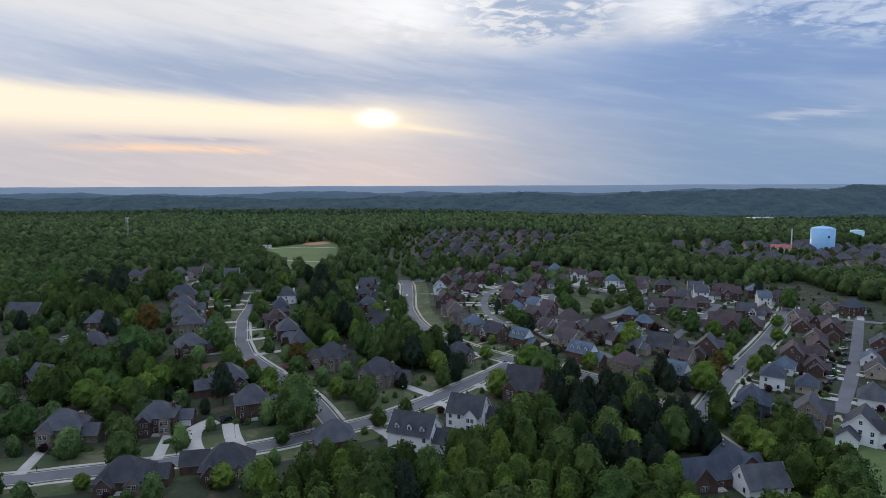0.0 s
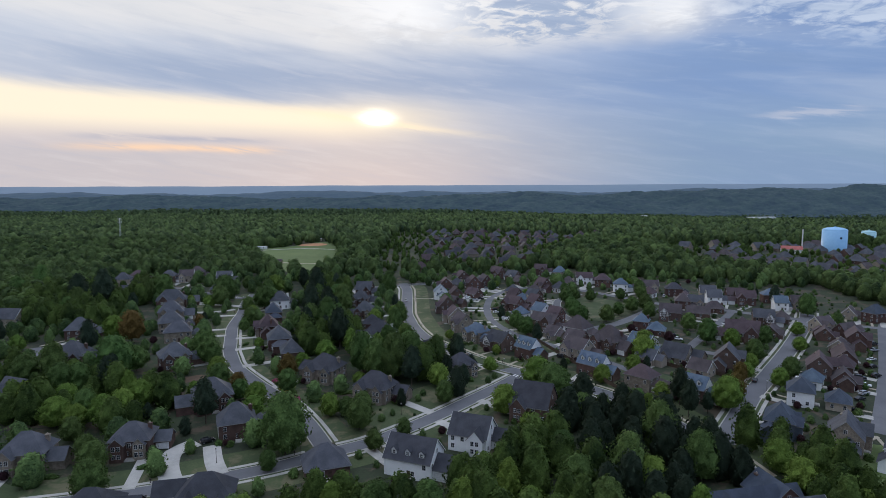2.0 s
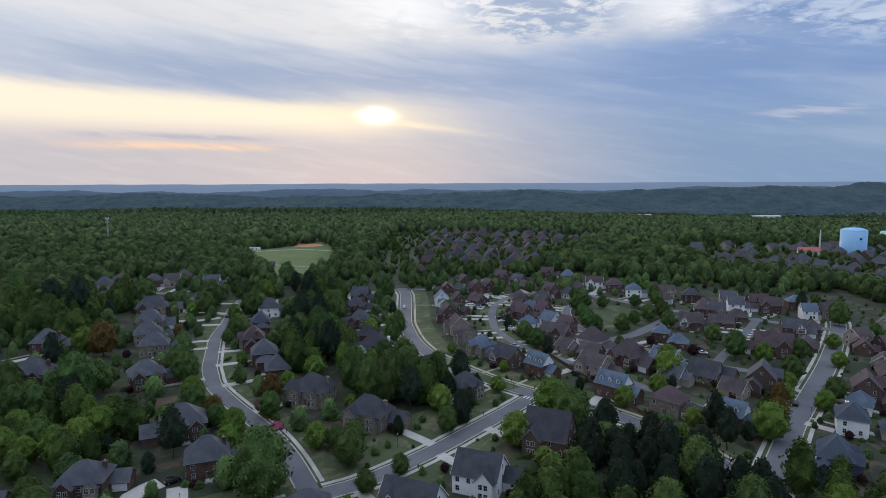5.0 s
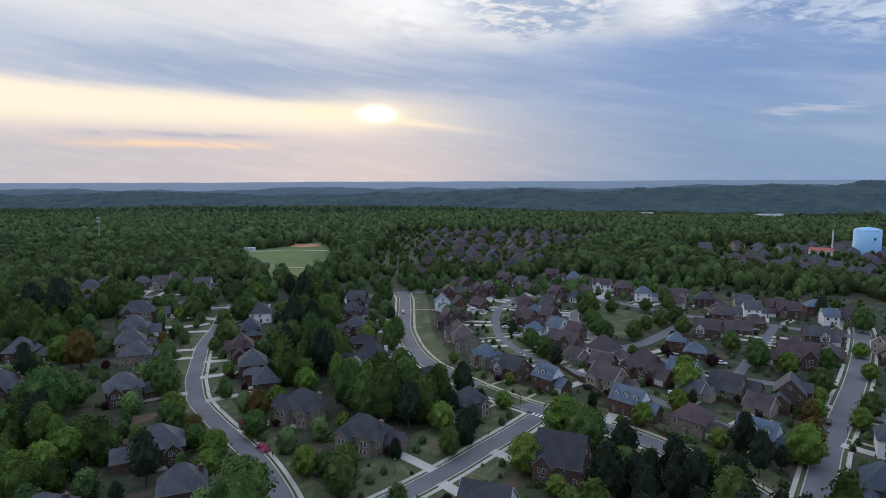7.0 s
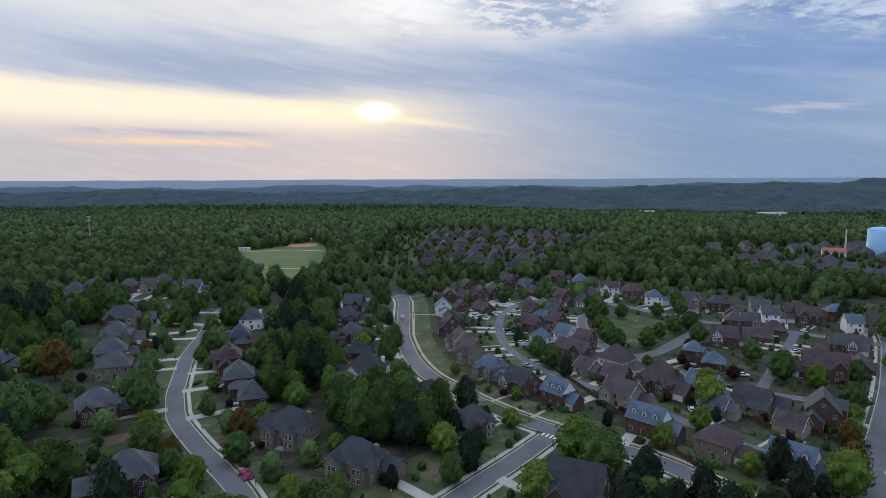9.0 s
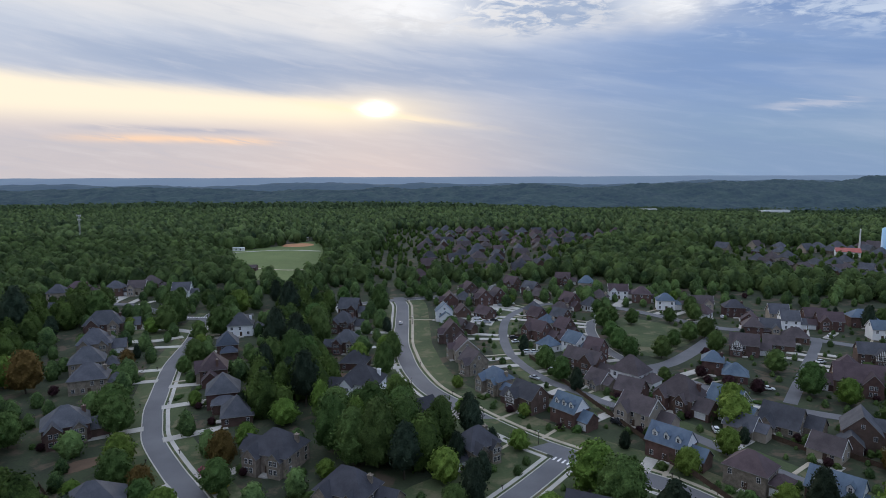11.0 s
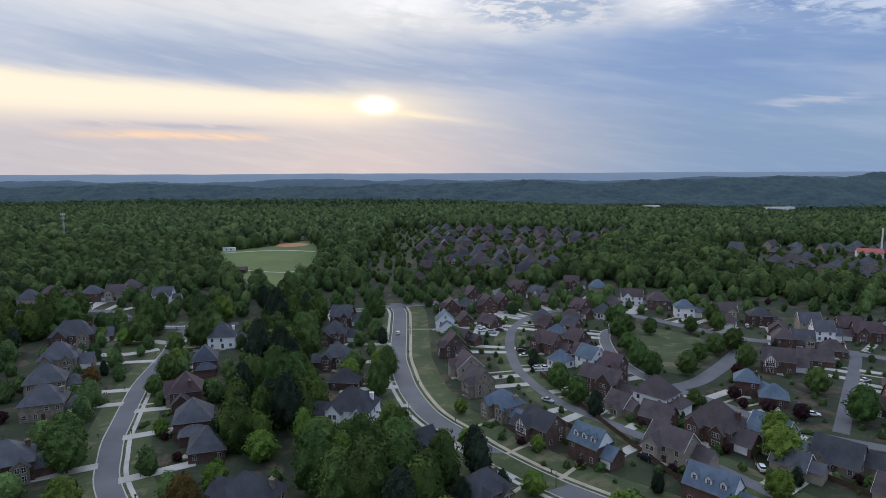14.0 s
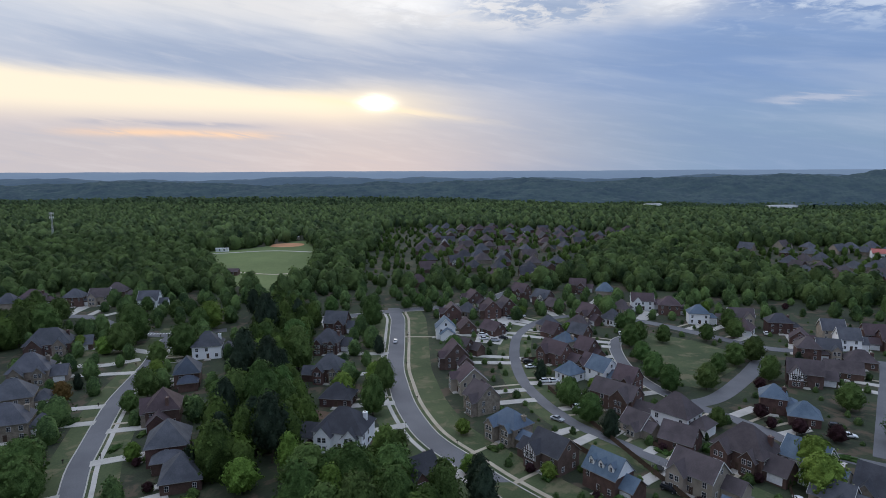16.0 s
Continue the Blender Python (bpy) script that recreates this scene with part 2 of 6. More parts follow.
LF["rose"] = surface("pink_azalea_flowers", (0.20, 0.04, 0.08), (0.42, 0.10, 0.18), 2.0, 0.8, 0.0, 4, vary=0.3, leafy=0.07)
LF["far"] = surface("far_canopy", (0.022, 0.042, 0.024), (0.090, 0.132, 0.056), 0.04, 0.85, 0.0, 6, vary=0.35, leafy=0.07, world_space=True)
LF["forest_far"] = surface("far_forest_canopy", (0.014, 0.028, 0.016), (0.134, 0.182, 0.064), 0.06, 0.8, 0.9, 22, vary=0.5, leafy=0.07, world_space=True)
# blue distance haze painted in as emission, stronger on the farther layers
M["hills"] = surface("backdrop_wooded_hills_painted_haze", (0.003, 0.008, 0.008), (0.030, 0.044, 0.028), 0.016, 0.9, 0.0, 6, world_space=True, haze_glow=(0.013, 0.030, 0.056))
M["midhills"] = surface("backdrop_mid_hills_painted_haze", (0.006, 0.012, 0.014), (0.022, 0.032, 0.028), 0.008, 0.9, 0.0, 6, world_space=True, haze_glow=(0.040, 0.070, 0.122))
M["ridge"] = surface("backdrop_far_ridges_painted_haze", (0.02, 0.03, 0.03), (0.03, 0.045, 0.04), 0.004, 0.9, 0.0, 6, world_space=True, haze_glow=(0.115, 0.170, 0.280))


# ---- mesh helpers ----
def mesh_of(name, verts, faces, mat):
    me = bpy.data.meshes.new(name)
    me.from_pydata(verts, [], faces)
    me.materials.append(mat)
    me.update()
    return me


def child(name, me, parent, m=None, label=""):
    ob = new(name, me)
    ob.parent = parent
    if m is not None:
        ob.matrix_basis = m
    if label:
        tagged(ob, label)
    return ob


class Shape:
    """Collects boxes, prisms and tubes into one mesh."""

    def __init__(self):
        self.v, self.f = [], []

    def add(self, verts, faces, m=None):
        k = len(self.v)
        self.v += [tuple(m @ Vector(p)) if m is not None else tuple(p) for p in verts]
        self.f += [tuple(k + i for i in f) for f in faces]
        return self

    def box(self, x0, y0, z0, x1, y1, z1, m=None):
        v = [(x, y, z) for z in (z0, z1) for y in (y0, y1) for x in (x0, x1)]
        return self.add(v, [(0, 2, 3, 1), (4, 5, 7, 6), (0, 1, 5, 4), (2, 6, 7, 3), (0, 4, 6, 2), (1, 3, 7, 5)], m)

    def prism(self, section, x0, x1, axis="x", m=None):
        """A section of (a, z) points drawn along x (a = y) or along y (a = x)."""
        n = len(section)
        if axis == "x":
            v = [(x0, a, z) for a, z in section] + [(x1, a, z) for a, z in section]
        else:
            v = [(-a, x0, z) for a, z in section] + [(-a, x1, z) for a, z in section]
        return self.add(v, [tuple(range(n))[::-1], tuple(range(n, 2 * n))] + [(i, (i + 1) % n, n + (i + 1) % n, n + i) for i in range(n)], m)

    def tube(self, p, q, r0, r1, n=8):
        p, q = Vector(p), Vector(q)
        rot = (q - p).to_track_quat("Z", "Y")
        v = []
        for c, r in ((p, r0), (q, r1)):
            v += [tuple(c + rot @ Vector((r * math.cos(k * 2 * math.pi / n), r * math.sin(k * 2 * math.pi / n), 0))) for k in range(n)]
        return self.add(v, [(i, (i + 1) % n, n + (i + 1) % n, n + i) for i in range(n)] + [tuple(range(n))[::-1], tuple(range(n, 2 * n))])

    def mesh(self, name, mat):
        return mesh_of(name, self.v, self.f, mat)


# ---- terrain ----
U = 1.154  # the plan is drawn in units of 1.154 m


def plan(points):
    return [(x * U, y * U) for x, y in points]


def smooth(a, b, v):
    u = np.clip((v - a) / (b - a), 0, 1)
    return u * u * (3 - 2 * u)


def wave(x, y, s, seed):
    return (np.sin(x / s + seed) * np.cos(y / (s * 1.3) + seed * 2.1) + 0.6 * np.sin((x + 0.7 * y) / (s * 0.53) + seed * 3.7) + 0.35 * np.sin((1.3 * x - y) / (s * 0.29) + seed * 5.1)) / 1.95


def ground_z(x, y):
    x, y = np.asarray(x, float) / U, np.asarray(y, float) / U
    z = -5.5 + 6 * smooth(120, 290, y) + 8 * smooth(300, 680, y)
    edge = 1380 - 0.85 * np.maximum(0, x)
    drop = smooth(edge, edge + 650, y)
    z = z - 9 * smooth(720, 1250, y) - 62 * drop + 4 * wave(x, y, 160, 1.0) * smooth(700, 1100, y) * (1 - drop)
    return (z + drop * 9 * wave(x, y, 300, 2.0)) * U


def hills_z(x, y):
    """Wooded hills across the valley, higher to the right."""
    r = x / np.maximum(y, 1)
    crest = 11 + 30 * smooth(0.0, 0.5, r) + 19 * wave(x, y * 0.2, 280, 4.0) + 8 * wave(x, y, 100, 8.0)
    z = -62 + (62 + crest) * smooth(2500, 3050, y) * (1 - 0.8 * smooth(3060, 3300, y))
    fold = 12 * wave(x, y * 2.0, 170, 1.5) * smooth(2480, 2600, y)
    return z + fold + np.random.default_rng(3).uniform(-5, 5, np.shape(x))


def mid_hills_z(x, y):
    crest = 25 + 13 * wave(x, y * 0.15, 380, 2.7) + 7 * wave(x, y * 0.2, 120, 5.5) + 8 * smooth(0.1, 0.5, x / np.maximum(y, 1))
    z = -60 + (60 + crest) * smooth(3330, 3650, y) * (1 - 0.8 * smooth(3660, 3860, y))
    return z + np.random.default_rng(5).uniform(-3, 3, np.shape(x))


def ridges_z(x, y):
    """Far ridges up to the horizon."""
    return -37 + 97 * smooth(3900, 4700, y) + (10 * wave(x, y, 420, 6.0) + 5 * wave(x, y, 90, 3.0)) * (1 - 0.7 * smooth(4500, 4700, y))


def sheet(name, xs, ys, height, mat, label, category="ground"):
    X, Y = np.meshgrid(xs, ys)
    Z = height(X, Y)
    v = np.stack([X, Y, Z], -1).reshape(-1, 3)
    nx = len(xs)
    i = np.arange((len(ys) - 1) * (nx - 1))
    a = (i // (nx - 1)) * nx + i % (nx - 1)
    f = np.stack([a, a + 1, a + nx + 1, a + nx], -1)
    me = mesh_of(name, v.tolist(), f.tolist(), mat)
    me.polygons.foreach_set("use_smooth", [True] * len(f))
    ob = new(name, me)
    return tagged(ob, label, category, kind="structure")


near = np.arange(-400, 401, 8.0)
side = np.geomspace(20, 4300, 46)
xs = np.concatenate([-(400 + side)[::-1], near, 400 + side])
ys = np.concatenate([np.linspace(-1500, -20, 20), np.arange(0, 900, 8.0), np.arange(900, 2200, 26.0), np.linspace(2200, 4700, 40)])
sheet("ground", xs, ys, ground_z, M["ground"], "grass and bare soil of a gently rolling suburb")
hx = np.linspace(-3600, 3600, 520)
# the three backdrop sheets emit a faint blue in place of real haze
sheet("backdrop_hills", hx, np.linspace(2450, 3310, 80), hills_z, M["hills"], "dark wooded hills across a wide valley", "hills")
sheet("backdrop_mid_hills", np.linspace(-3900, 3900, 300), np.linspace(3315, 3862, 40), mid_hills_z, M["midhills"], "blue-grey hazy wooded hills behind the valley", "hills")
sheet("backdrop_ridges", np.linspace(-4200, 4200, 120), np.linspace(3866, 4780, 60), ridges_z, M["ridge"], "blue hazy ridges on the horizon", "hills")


# ---- roads, pavements, drives ----
def smooth_line(points, step=3.0):
    """A Catmull-Rom line through plan points, in even steps."""
    p = np.array(points, float)
    p = np.vstack([2 * p[0] - p[1], p, 2 * p[-1] - p[-2]])
    out = []
    for i in range(1, len(p) - 2):
        n = max(2, int(np.linalg.norm(p[i + 1] - p[i]) / step))
        for k in range(n):
            t = k / n
            a, b, c, d = p[i - 1 : i + 3]
            out.append(0.5 * (2 * b + (c - a) * t + (2 * a - 5 * b + 4 * c - d) * t**2 + (3 * b - a - 3 * c + d) * t**3))
    out.append(p[-2])
    return np.array(out)


def ribbon(name, line, left, right, lift, thick, mat, label="", category="", kind="structure", parent=None):
    d = np.gradient(line, axis=0)
    d /= np.linalg.norm(d, axis=1)[:, None] + 1e-9
    nrm = np.stack([-d[:, 1], d[:, 0]], -1)
    a, b = line + nrm * left, line + nrm * right
    v = []
    for e in (a, b):
        z = ground_z(e[:, 0], e[:, 1])
        v += [(x, y, q + lift) for (x, y), q in zip(e, z)]
    n = len(line)
    for e in (a, b):
        z = ground_z(e[:, 0], e[:, 1])
        v += [(x, y, q + lift - thick) for (x, y), q in zip(e, z)]
    f = []
    for i in range(n - 1):
        f += [(n + i, n + i + 1, i + 1, i), (i, i + 1, 2 * n + i + 1, 2 * n + i), (n + i + 1, n + i, 3 * n + i, 3 * n + i + 1)]
    f += [(0, 2 * n, 3 * n, n), (n - 1, 2 * n - 1, 4 * n - 1, 3 * n - 1)]
    ob = new(name, mesh_of(name, v, f, mat))
    if parent:
        ob.parent = parent
    if label:
        tagged(ob, label, category, kind=kind)
    return ob


ROADS = {
    "A": [(-27.5, 428), (-25.5, 415), (-24, 407.6), (-22.6, 385), (-21.8, 371), (-20.3, 342), (-18, 326), (-14.6, 308), (-9.2, 290.5), (-4.6, 281), (1, 273), (9, 261.5), (20, 249), (31, 239.5), (43, 231), (52, 224), (60, 214.5), (67, 204), (76, 182), (80, 165)],
    "B": [(-119, 394), (-118.5, 384), (-117.5, 374.6), (-115.3, 363), (-111, 347), (-105.3, 315), (-100.5, 298), (-95, 281), (-91.5, 270), (-87.4, 260.5), (-81.5, 248.5), (-69.2, 232.4), (-59.2, 220.9), (-50.6, 210.4), (-42, 197), (-34, 182)],
    "C": [(-190, 140), (-150, 145), (-112.4, 150.5), (-101, 153.2), (-87.7, 156.3), (-73.8, 160.2), (-58.8, 166), (-45.1, 172), (-32.4, 179.6), (-22.6, 185), (-12.5, 193.5), (-1.2, 204.6), (7.2, 213.9), (17.9, 225.7), (29, 239)],
    "D": [(66, 413), (51.4, 409.8), (39, 400), (29.2, 382), (25.2, 363.6), (23.6, 345), (24.1, 326.4), (27.2, 311), (31.2, 299.5), (35, 291.3), (42.8, 281.4), (48.4, 273.7), (58.9, 260.2), (64.3, 253.3), (73, 240), (84, 226), (98, 212)],
    "E": [(84, 391), (75.5, 380), (68, 372.6), (64.4, 360.6), (62.7, 343.6), (63.6, 330.6), (66.7, 318), (72, 307)],
    "F": [(196, 340), (182, 318), (149, 272.5), (123, 240), (105, 218.5), (92, 201), (80, 185)],
    "G": [(216, 309), (212, 305), (167, 241), (137.6, 202), (128, 190)],
    "H": [(158, 346), (151.8, 335.3), (129, 304.3), (105.3, 272.2)],
    "E2": [(70, 306), (82.3, 312), (99, 329), (118, 352)],
    "E3": [(66, 413), (90, 400), (113, 374), (123.8, 362.3), (133.5, 358.5), (144.7, 353), (152.5, 345.7), (196, 312), (230, 292)],
    "E4": [(73, 305), (79.1, 296.8), (84.6, 288), (89, 279.2), (98, 271), (110, 264), (122, 258)],
    "N": [(-75, 405), (-42, 415), (-28, 422), (-7, 428), (16, 440), (40, 470)],
    "Q": [(-215, 408), (-198, 411), (-174, 414), (-150, 398), (-132, 386), (-118, 384), (-98, 391)],
    "P": [(-178, 275), (-174, 268), (-169, 252), (-180, 240), (-200, 236)],
}
# half widths in metres
WIDTH = {"A": 3.5, "B": 3.0, "C": 3.1, "D": 2.3, "E": 2.5, "E2": 3.3, "E3": 3.1, "E4": 2.6, "F": 3.6, "G": 2.6, "H": 2.3, "N": 3.2, "Q": 3.1, "P": 2.9}
LINES = {k: smooth_line(plan(v)) for k, v in ROADS.items()}


def along(name, k, left, right, lift, thick, mat, label, category):
    """A strip beside street k, broken where other streets come in."""
    line = LINES[k]
    d = np.gradient(line, axis=0)
    d /= np.linalg.norm(d, axis=1)[:, None]
    mid = line + np.stack([-d[:, 1], d[:, 0]], -1) * (left + right) / 2
    clear = np.ones(len(line), bool)
    for o, other in LINES.items():
        if o != k:
            far = np.hypot(mid[:, None, 0] - other[None, :, 0], mid[:, None, 1] - other[None, :, 1]).min(1)
            clear &= far > WIDTH[o] + 0.6
    run = []
    for n in range(len(line) + 1):
        if n < len(line) and clear[n]:
            run.append(n)
        else:
            if len(run) > 2:
                ribbon(name, line[run], left, right, lift, thick, mat, label, category)
            run = []


for i, (k, line) in enumerate(LINES.items()):
    h = WIDTH[k]
    road = ribbon("road", line, h, -h, 0.05 + 0.004 * i, 0.3, M["asphalt"], "grey worn asphalt residential street", "road")
    if k in ("A", "B", "C", "F", "E", "N"):
        along("kerb", k, h + 0.35, h, 0.17 + 0.003 * i, 0.4, M["kerb"], "pale concrete kerb along the street", "kerb")
        along("kerb", k, -h, -h - 0.35, 0.17 + 0.003 * i, 0.4, M["kerb"], "pale concrete kerb along the street", "kerb")
for k, offset, mat in (("A", 5.7, "path"), ("A", -5.7, "concrete"), ("B", 4.8, "concrete"), ("C", 4.9, "concrete"), ("C", -4.9, "concrete"), ("F", -5.8, "concrete"), ("F", 5.8, "concrete")):
    along("pavement", k, offset + 0.65, offset - 0.65, 0.10, 0.3, M[mat], "narrow pale concrete footpath beside the street", "footpath")
ROAD_PTS = np.vstack([np.column_stack([LINES[k], np.full(len(LINES[k]), WIDTH[k])]) for k in LINES])


def road_gap(x, y):
    """Metres from the nearest street edge, and the nearest point on its centre line."""
    d = np.hypot(ROAD_PTS[:, 0] - x, ROAD_PTS[:, 1] - y) - ROAD_PTS[:, 2]
    i = int(np.argmin(d))
    return d[i], ROAD_PTS[i, :2]


# ---- houses ----
rng = np.random.default_rng(7)
FEET = []
COLOURS = {"brick": "red-brown brick", "stone": "tan stone", "tan": "tan stucco", "white": "white-painted", "slateblue": "dark blue-grey sided", "tudor": "brown brick"}
ROOFS = {"grey": "grey shingle", "charcoal": "charcoal shingle", "brown": "brown shingle", "maroon": "dark red-brown shingle", "blue": "blue-grey shingle", "slate": "dark slate-blue shingle"}
SHAPES = {"hip": "hipped", "hipx": "hipped, gabled", "gable": "plain gabled", "cross": "cross-gabled", "dorm": "dormered"}
FORMS = {}


def window_meshes(w, h):
    key = ("window", w, h)
    if key not in FORMS:
        t = 0.065
        xs_, zs_ = (-w / 2 - t, -w / 2, -0.03, 0.03, w / 2, w / 2 + t), (-t, 0, h / 2 - 0.03, h / 2 + 0.03, h, h + t)
        v = [(x, -0.08, z) for z in zs_ for x in xs_] + [(x, 0.05, z) for z in zs_ for x in xs_]
        f = []
        for r in range(5):
            for c in range(5):
                if r in (1, 3) and c in (1, 3):
                    continue
                a = r * 6 + c
                f.append((a, a + 1, a + 7, a + 6))
        for c in range(5):
            f += [(c, c + 36, c + 37, c + 1), (30 + c, 31 + c, 67 + c, 66 + c), (6 * c, 6 * c + 6, 6 * c + 42, 6 * c + 36), (6 * c + 5, 6 * c + 41, 6 * c + 47, 6 * c + 11)]
        s = Shape().add(v, f)
        p = Shape().box(-w / 2, -0.035, 0, w / 2, 0.04, h)
        FORMS[key] = (s.mesh("window", M["trim"]), p.mesh("pane", M["glass"]))
    return FORMS[key]


def window(parent, m, w=1.0, h=1.5):
    frame_mesh, pane_mesh = window_meshes(w, h)
    win = child("window", frame_mesh, parent, m)
    child("pane", pane_mesh, win)


def edged(me, edges):
    """Painted boards along the eaves and verges of a roof."""
    me.materials.append(M["eaves"])
    for i in edges:
        me.polygons[i].material_index = 1
    return me


def gable_roof_mesh(w, d, h, p, mat, axis="x", over=0.45, end=0.35, thick=0.22):
    a, z0 = d / 2 + over, h - over * p
    section = [(-a, z0), (-a, z0 + thick), (0, h + p * d / 2 + thick), (a, z0 + thick), (a, z0), (0, h + p * d / 2)]
    return edged(Shape().prism(section, -w / 2 - end, w / 2 + end, axis).mesh("roof", mat), (0, 1, 2, 5))


def hip_roof_mesh(w, d, h, p, mat, over=0.5, thick=0.2):
    a, b, z0 = w / 2 + over, d / 2 + over, h
    top = h + thick + p * min(a, b)
    v = [(-a, -b, z0), (a, -b, z0), (a, b, z0), (-a, b, z0), (-a, -b, z0 + thick), (a, -b, z0 + thick), (a, b, z0 + thick), (-a, b, z0 + thick)]
    f = [(3, 2, 1, 0), (0, 1, 5, 4), (1, 2, 6, 5), (2, 3, 7, 6), (3, 0, 4, 7)]
    if a >= b:
        r = max(a - b, 0.3)
        v += [(-r, 0, top), (r, 0, top)]
        f += [(4, 5, 9, 8), (5, 6, 9), (6, 7, 8, 9), (7, 4, 8)]
    else:
        r = b - a
        v += [(0, -r, top), (0, r, top)]
        f += [(4, 5, 8), (5, 6, 9, 8), (6, 7, 9), (7, 4, 8, 9)]
    return edged(Shape().add(v, f).mesh("roof", mat), (1, 2, 3, 4))


def walls_mesh(w, d, h, p, mat, kind, axis="x"):
    if kind == "hip":
        return Shape().box(-w / 2, -d / 2, -1.2, w / 2, d / 2, h + 0.05).mesh("wall", mat)
    a = d / 2
    return Shape().prism([(-a, -1.2), (-a, h), (0, h + p * a), (a, h), (a, -1.2)], -w / 2, w / 2, axis).mesh("wall", mat)


def wall_windows(parent, ox, oy, w, d, storeys, faces, gap=2.6, skip=0.18):
    turn = parent.matrix_basis.to_euler().z
    for face in faces:
        away = {"f": -90, "b": 90, "l": 180, "r": 0}[face]
        if math.sin(turn + radians(away)) > 0.15:
            continue
        length = w if face in "fb" else d
        n = max(1, int((length - 1.2) / gap))
        for s in range(storeys):
            for i in range(n):
                if rng.random() < skip:
                    continue
                u = (i + 0.5 - n / 2) * (length / n)
                z = 0.75 + 2.5 * s
                x, y, rz = {"f": (u, -d / 2, 0), "b": (-u, d / 2, 180), "l": (-w / 2, -u, -90), "r": (w / 2, u, 90)}[face]
                window(parent, pose(ox + x, oy + y, z, 0, 0, rz), 0.95 if length < 12 else 1.05, 1.4)


def chimney(parent, x, y, top, mat):
    s = Shape().box(-0.6, -0.45, -1, 0.6, 0.45, top).box(-0.72, -0.57, top, 0.72, 0.57, top + 0.25)
    ch = child("chimney", s.mesh("chimney", mat), parent, pose(x, y, 0))
    child("flue", Shape().tube((0, 0, top + 0.25), (0, 0, top + 0.7), 0.22, 0.2).mesh("flue", W["tan"]), ch)


def garage_door(parent, m, w=4.8):
    key = ("garage", w)
    if key not in FORMS:
        edge = [(0.05, 0.0)]
        for k in range(4):
            edge += [(-0.04, 0.55 * k), (-0.09, 0.55 * k + 0.05), (-0.09, 0.55 * k + 0.5), (-0.04, 0.55 * k + 0.549)]
        edge.append((0.05, 2.2))
        s = Shape().prism(edge[::-1], -w / 2, w / 2)
        FORMS[key] = s.mesh("garage_door", M["trim"])
    child("garage_door", FORMS[key], parent, m, "pale panelled garage door")


def front_door(parent, m):
    if "door" not in FORMS:
        s = Shape().box(-0.55, -0.06, 0, 0.55, 0.05, 2.15)
        for z in (0.15, 1.15):
            s.box(-0.4, -0.09, z, -0.05, -0.06, z + 0.8).box(0.05, -0.09, z, 0.4, -0.06, z + 0.8)
        FORMS["door"] = s.mesh("door", M["wood"])
        FORMS["step"] = Shape().box(-1.3, -1.6, -1.0, 1.3, 0, -0.02).box(-1.5, -2.0, -1.0, 1.5, -1.6, -0.2).mesh("step", M["concrete"])
    child("door", FORMS["door"], parent, m, "dark panelled front door")
    child("step", FORMS["step"], parent, m)


def dormer(parent, x, y, z, roofmat, rz=0):
    if ("dormer", "wall") not in FORMS:
        FORMS["dormer", "wall"] = Shape().prism([(-0.8, -0.4), (-0.8, 1.6), (0, 2.5), (0.8, 1.6), (0.8, -0.4)], 0, 3.0, "y").mesh("dormer", M["trim"])
    if ("dormer", roofmat.name) not in FORMS:
        FORMS["dormer", roofmat.name] = Shape().prism([(-1.05, 1.33), (-1.05, 1.48), (0, 2.66), (1.05, 1.48), (1.05, 1.33), (0, 2.5)], -0.25, 3.2, "y").mesh("dormer_roof", roofmat)
    d = child("dormer", FORMS["dormer", "wall"], parent, pose(x, y, z, 0, 0, rz), "white dormer with a small gable")
    child("dormer_roof", FORMS["dormer", roofmat.name], d)
    frame_mesh, pane_mesh = window_meshes(0.75, 1.1)
    child("window", frame_mesh, d, pose(0, 0, 0.35))
    child("pane", pane_mesh, d, pose(0, -0.02, 0.35))


def timber_gable(parent, x, y, h, half, p):
    """A white plastered gable with dark beams."""
    g = Shape().prism([(-half, 0), (0, p * half), (half, 0)], -0.1, 0.05, "y")
    g.box(-half, -0.1, -2.4, half, 0.05, 0)
    panel = child("timbered_gable", g.mesh("timbered_gable", W["white"]), parent, pose(x, y, h), "white plaster gable with dark beams")
    for k in range(7):
        u = (k - 3) / 3.4 * half
        top = max(0.0, p * (half - abs(u))) - 0.05
        child("beam", Shape().box(u - 0.11, -0.17, -2.4, u + 0.11, -0.08, top).mesh("beam", M["timber"]), panel)
    for z in (-2.35, -1.2, -0.05):
        child("beam", Shape().box(-half, -0.175, z, half, -0.085, z + 0.2).mesh("beam", M["timber"]), panel)


